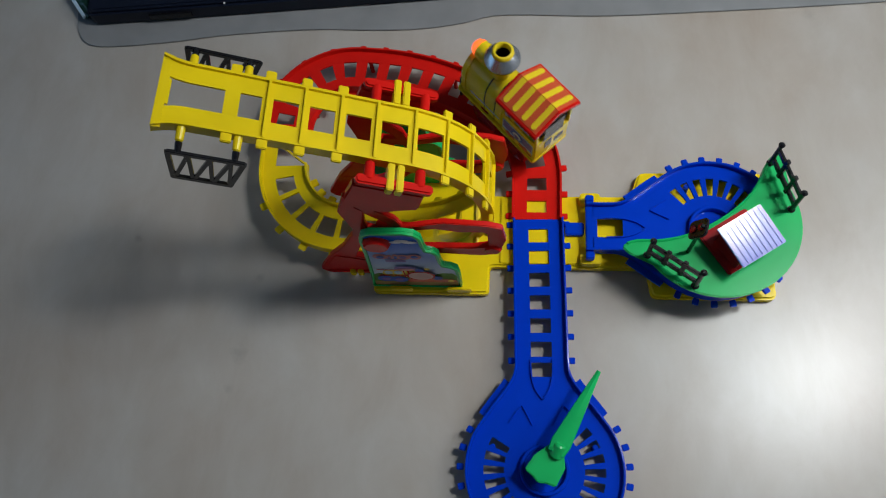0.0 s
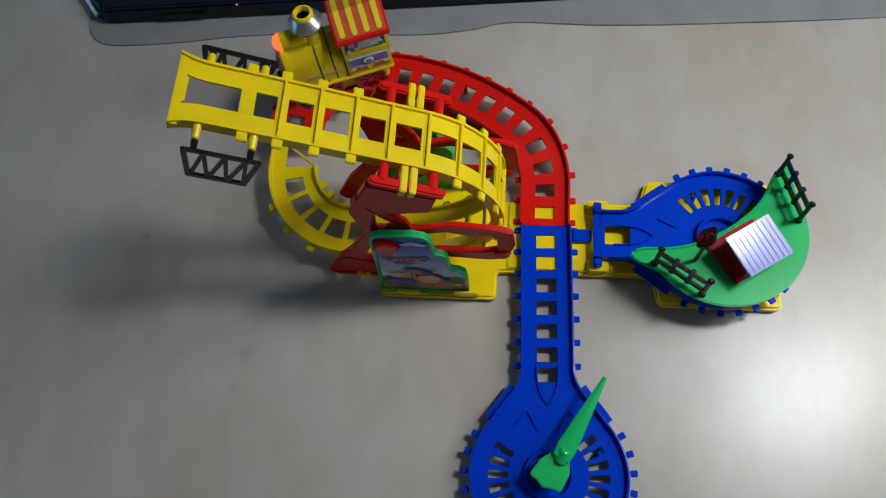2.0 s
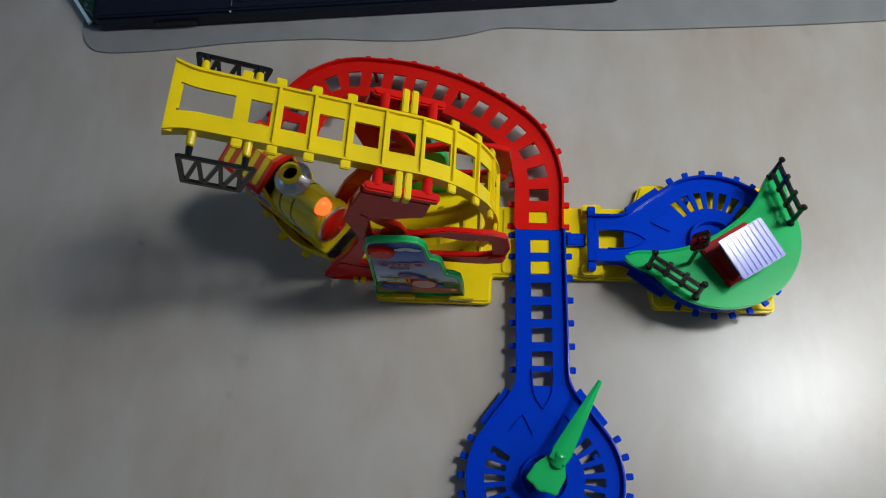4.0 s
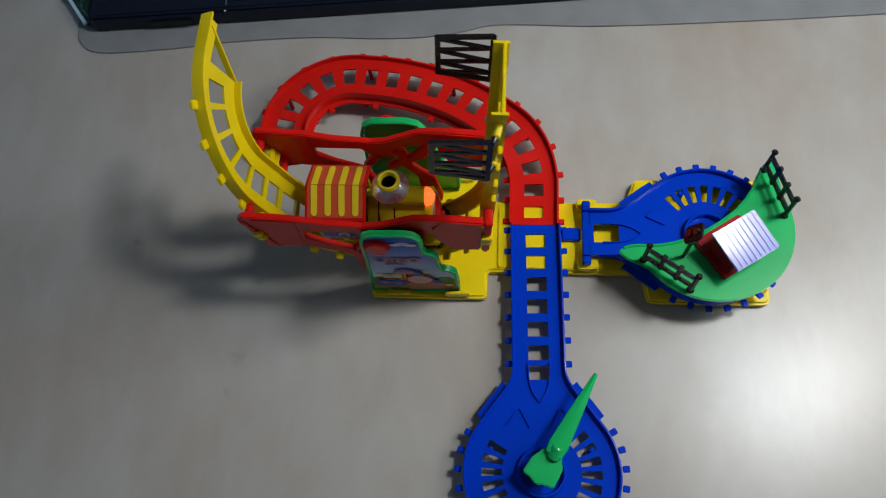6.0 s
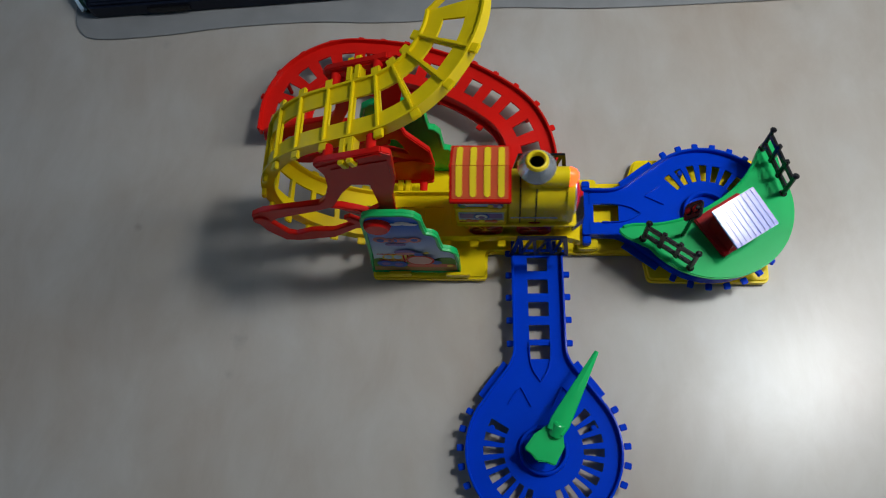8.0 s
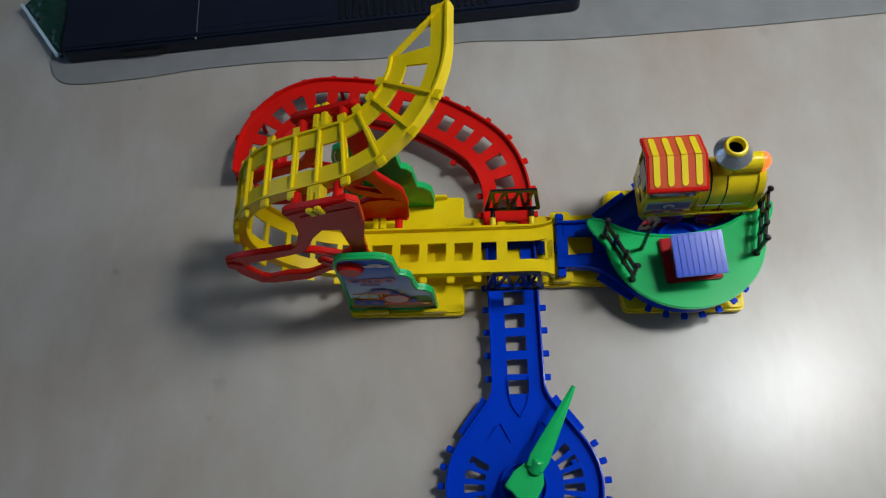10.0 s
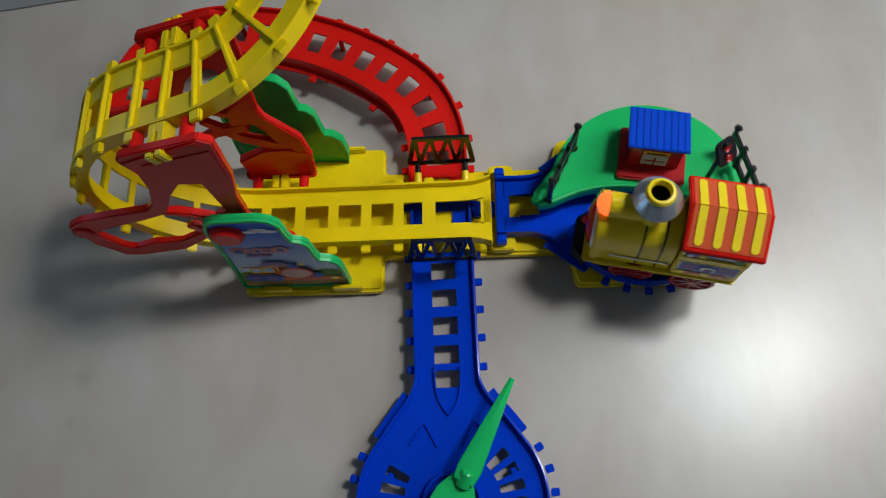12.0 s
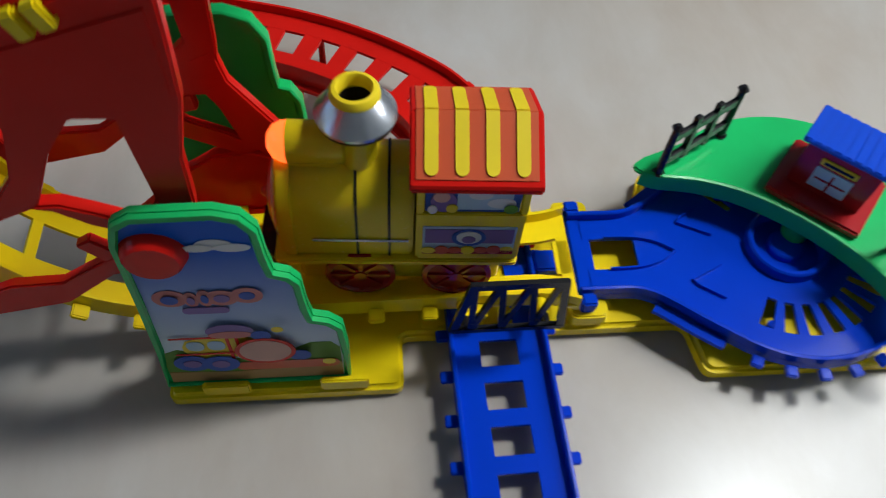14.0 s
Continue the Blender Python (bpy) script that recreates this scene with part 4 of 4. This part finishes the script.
        show("window_print", -0.0500, -0.0105, 0.0545, 0.0760, 0.0199, PRINT_BLUE, "blue printed cab window")
        show("window_print", -0.0465, -0.0235, 0.0560, 0.0740, 0.0202, PALE)
        for k, (x, z, w, h, mt) in enumerate(((-0.0420, 0.0600, 0.0120, 0.0060, WHITE), (-0.0330, 0.0650, 0.0100, 0.0050, WHITE), (-0.0180, 0.0610, 0.0110, 0.0120, PRINT_PURPLE), (-0.0170, 0.0640, 0.0070, 0.0060, PRINT_FACE), (-0.0215, 0.0575, 0.0050, 0.0050, STRIPE), (-0.0135, 0.0570, 0.0040, 0.0050, WHITE), (-0.0300, 0.0725, 0.0090, 0.0060, RED), (-0.0460, 0.0580, 0.0060, 0.0050, PRINT_GREEN))):
            oval("window_print", x, z, w, h, 0.0203 + 0.0002 * k, mt)
        show("side_print", -0.0505, -0.0100, 0.0285, 0.0465, 0.0216, PALE, "pale printed side label")
        show("side_print", -0.0495, -0.0110, 0.0360, 0.0450, 0.0219, PRINT_PURPLE)
        show("side_print", -0.0505, -0.0100, 0.0285, 0.0312, 0.0220, DARK_RED)
        for k in range(7):
            oval("side_print", -0.0475 + 0.0058 * k, 0.0315, 0.0062, 0.0040 + 0.0016 * (k % 2), 0.0219 + 0.0001 * k, ROOF_ORANGE if k % 3 else STRIPE)
        oval("side_print", -0.0300, 0.0400, 0.0150, 0.0110, 0.0222, PRINT_BLUE)
        oval("side_print", -0.0300, 0.0405, 0.0110, 0.0080, 0.0225, WHITE)
        oval("side_print", -0.0300, 0.0395, 0.0060, 0.0045, 0.0228, PRINT_PURPLE)
        part("sill", box(-0.0535, -0.0070, s * 0.0205 - 0.0014, s * 0.0205 + 0.0014, 0.0500, 0.0545, 0.0005), TRAIN_YELLOW, cab)
    for y0, y1, z0, z1 in ((-0.014, -0.003, 0.034, 0.040), (0.001, 0.009, 0.034, 0.046), (-0.012, 0.012, 0.050, 0.070)):
        part("rear_mark", box(-0.0540, -0.0533, y0, y1, z0, z1), BLACK, cab)
    ridge = [(-0.0272, 0.0728), (-0.0280, 0.0752), (-0.0270, 0.0772), (0.0, 0.0890), (0.0270, 0.0772), (0.0280, 0.0752), (0.0272, 0.0728), (0.0, 0.0842)]
    r = part("roof", prism(ridge, -0.0565, -0.0035, 0.0008, side), RED, t, "low red gable roof with yellow stripes")
    slope = math.degrees(math.atan2(0.0118, 0.0270))
    for s in (-1, 1):
        skin = box(-0.0540, -0.0060, 0.0, 0.0272, 0.0, 0.0005)
        part("roof_print", skin, ROOF_ORANGE, r, m=pose(0, 0, 0.0890, 0, 0, 0) @ (pose(0, 0, 0, -slope, 0, 0) if s > 0 else pose(-0.0600, 0, 0, 0, 0, 180) @ pose(0, 0, 0, -slope, 0, 0)))
        for q in range(4):
            x = -0.0480 + 0.0120 * q
            half = [(x - 0.0027, 0.0), (x + 0.0027, 0.0)] + [(x + 0.0027 * math.cos(radians(a)), 0.0232 + 0.0027 * math.sin(radians(a))) for a in range(0, 181, 30)]
            bm = prism(half, 0.0005, 0.0011)
            if s < 0:
                bm = prism([(-0.0600 - a, b) for a, b in half], 0.0005, 0.0011)
            part("roof_stripe", bm, STRIPE, r, "yellow stripe", m=pose(0, 0, 0.0890, 0, 0, 0) @ (pose(0, 0, 0, -slope, 0, 0) if s > 0 else pose(-0.0600, 0, 0, 0, 0, 180) @ pose(0, 0, 0, -slope, 0, 0)))
    # the body sits high over its wheels
    lift = Matrix.Translation((0, 0, 0.0059)) @ Matrix.Diagonal((1, 1, 1.118, 1))
    done = set()
    for ob in t.children_recursive:
        if ob.name.split(".")[0] in ("wheel", "spoke", "chassis") or ob.data in done:
            continue
        done.add(ob.data)
        m, up = ob.matrix_basis.copy(), ob.parent
        while up is not t:
            m, up = up.matrix_basis @ m, up.parent
        ob.data.transform(m.inverted() @ lift @ m)
    return t


TRAIN = train()


# ---- what lies at the table's back: a clear mat under a dark laptop ----
def desk_mat():
    edge = smooth_line([(-0.285, 0.760), (-0.279, 0.702), (-0.268, 0.674), (-0.240, 0.662), (-0.160, 0.667), (-0.092, 0.676), (0.005, 0.682), (0.075, 0.680), (0.131, 0.681), (0.178, 0.688), (0.222, 0.698), (0.33, 0.695), (0.456, 0.699), (0.611, 0.707), (0.85, 0.725)], 5)
    t = thing("desk_mat", None, "thin grey translucent plastic desk mat with a wavy front edge", "desk mat")
    part("sheet", prism(edge + [(0.85, 1.05), (-0.285, 1.05)], 0.0006, 0.0022, 0.0004), MAT_GREY, t)


desk_mat()


def laptop():
    t = thing("laptop", pose(0, 0, 0.0023, 0, 0, 4.0), "dark navy laptop computer lying on the grey mat", "laptop")
    part("base", prism(rounded(-0.207, 0.400, 0.7065, 1.00, 0.008), 0.0, 0.021, 0.003), NAVY, t)
    part("front_latch", box(-0.135, -0.085, 0.7040, 0.7090, 0.006, 0.014, 0.0006), BLACK, t)
    part("palm_rest", prism(rounded(-0.202, 0.114, 0.7125, 0.98, 0.004), 0.0206, 0.0222, 0.0005), NAVY, t)
    part("touch_pad", prism(rounded(-0.041, 0.112, 0.7200, 0.815, 0.003), 0.0221, 0.0228, 0.0002), NAVY, t)
    part("pad_edge", box(-0.0425, -0.0415, 0.7150, 0.815, 0.0221, 0.0230, 0.0002), CHROME, t, "thin bright edge")
    part("status_light", box(-0.0440, -0.0420, 0.7070, 0.7085, 0.0206, 0.0222), WHITE, t)
    for k in range(22):
        part("speaker_rib", box(0.124 + 0.0080 * k, 0.1275 + 0.0080 * k, 0.7130, 0.80, 0.0206, 0.0222, 0.0004), BLACK, t)


laptop()


def wrapper():
    t = thing("plastic_wrapper", pose(-0.290, 0.742, 0.0023, 0, 0, -52), "crumpled clear plastic wrapper with dark green inside", "wrapper")
    bm = bmesh.new()
    bmesh.ops.create_grid(bm, x_segments=14, y_segments=8, size=0.5)
    for v in bm.verts:
        k = noise.noise(v.co * 6.0)
        v.co = Vector((v.co.x * 0.100, v.co.y * 0.060 + 0.022, 0.010 + 0.008 * k - 0.012 * abs(v.co.y) ** 2 * 2))
    bmesh.ops.solidify(bm, geom=bm.faces[:], thickness=0.0008)
    part("sheet", bm, WRAP_GREEN, t)
    edge = [(Vector((-0.050 + 0.0072 * i, -0.008 + 0.0012 * noise.noise(Vector((i, 0, 0))), 0.008 + 0.003 * noise.noise(Vector((i * 0.7, 3, 0))))), Vector((0, 1, 0)), Vector((0, 0, 1))) for i in range(15)]
    part("bright_fold", sweep(edge, [(-0.0022, -0.0018), (0.0018, -0.0014), (0.0022, 0.0016), (-0.0016, 0.0020)]), PALE, t, "pale shiny fold")


wrapper()


# ---- what moves ----
def motions():
    turn = lambda a: pose(PX, PY, PZ, 0, -a, 0)
    walk(LOOP, [(t, turn(a)) for t, a in LOOP_ROWS])
    walk(TURN, [(t, pose(HUB_B.x, HUB_B.y, 0, 0, 0, a)) for t, a in TURN_ROWS])
    rows = []
    for t, s in RED_ROWS:
        x0, y0, h = along(s + 0.026)
        x1, y1, h = along(s - 0.026)
        z0, z1 = red_floor(s + 0.026), red_floor(s - 0.026)
        rows.append((t, pose((x0 + x1) / 2, (y0 + y1) / 2, (z0 + z1) / 2, 0, -math.degrees(math.atan2(z0 - z1, 0.052)), math.degrees(math.atan2(y0 - y1, x0 - x1)))))
    rows += [(t, pose(x, y, z, 0, -p, h)) for t, x, y, z, h, p in FREE_ROWS]
    walk(TRAIN, rows)


LOOP_ROWS = [(0.0, 158), (5.15, 158), (5.3, 146), (5.4, 131), (5.5, 114), (5.6, 100), (5.7, 91), (5.8, 88), (6.0, 86), (6.1, 76), (6.2, 63), (6.3, 51), (6.5, 39), (6.7, 37), (6.8, 32), (6.9, 21), (7.0, 7), (7.1, 1), (14.0, 1)]
TURN_ROWS = [(0.0, -57), (9.3, -57), (9.8, -68), (10.0, -85), (10.2, -101), (10.4, -119), (10.6, -138), (10.8, -156), (11.0, -174), (11.2, -193), (11.4, -213), (11.6, -231), (11.8, -256), (12.0, -280), (12.2, -301), (12.4, -310), (12.6, -311.5), (14.0, -311.5)]
RED_ROWS = [(0.0, 0.106), (0.5, 0.143), (1.0, 0.195), (1.5, 0.260), (2.0, 0.315), (2.5, 0.362), (3.0, 0.408), (3.2, 0.428), (3.8, 0.487), (4.4, 0.540), (5.0, 0.580), (5.3, 0.592), (5.5, 0.596)]
FREE_ROWS = [(6.0, 0.117, 0.4256, 0.0300, 0, 0), (6.5, 0.121, 0.4256, 0.0300, 0, 0), (7.0, 0.130, 0.4256, 0.0300, 0, 0), (7.5, 0.179, 0.4256, 0.0300, 0, 0), (7.7, 0.206, 0.4256, 0.0300, 0, 0),
             (8.2, 0.264, 0.4256, 0.0300, 0, 0), (8.7, 0.322, 0.431, 0.027, 8, 0), (9.1, 0.360, 0.443, 0.0235, 28, 0), (9.5, 0.397, 0.464, 0.0235, 28, 0), (9.8, 0.4245, 0.4695, 0.0235, 20, 0), (10.0, 0.4358, 0.4715, 0.0235, 2, 0), (10.2, 0.4498, 0.4640, 0.0235, -18, 0), (10.4, 0.4594, 0.4580, 0.0235, -36, 0),
             (10.6, 0.4654, 0.4470, 0.0235, -55, 0), (10.8, 0.4682, 0.4340, 0.0235, -76, 0), (11.0, 0.4700, 0.4240, 0.0235, -95, 0), (11.2, 0.4664, 0.4125, 0.0235, -114, 0), (11.4, 0.4600, 0.4000, 0.0235, -134, 0), (11.6, 0.4510, 0.3890, 0.0235, -153, 0), (11.8, 0.4400, 0.3830, 0.0235, -171, 0), (12.0, 0.4270, 0.3850, 0.0235, -192, 0),
             (12.2, 0.4132, 0.3930, 0.0235, -207, 0), (12.4, 0.3895, 0.4035, 0.0235, -213, 0), (12.6, 0.3660, 0.4125, 0.0240, -209, 0), (12.8, 0.3450, 0.4200, 0.0275, -201, 0), (13.2, 0.3080, 0.4256, 0.0300, -186, 0), (13.5, 0.2730, 0.4270, 0.0310, -183, 0), (14.0, 0.2160, 0.4285, 0.0340, -183, 0)]
motions()
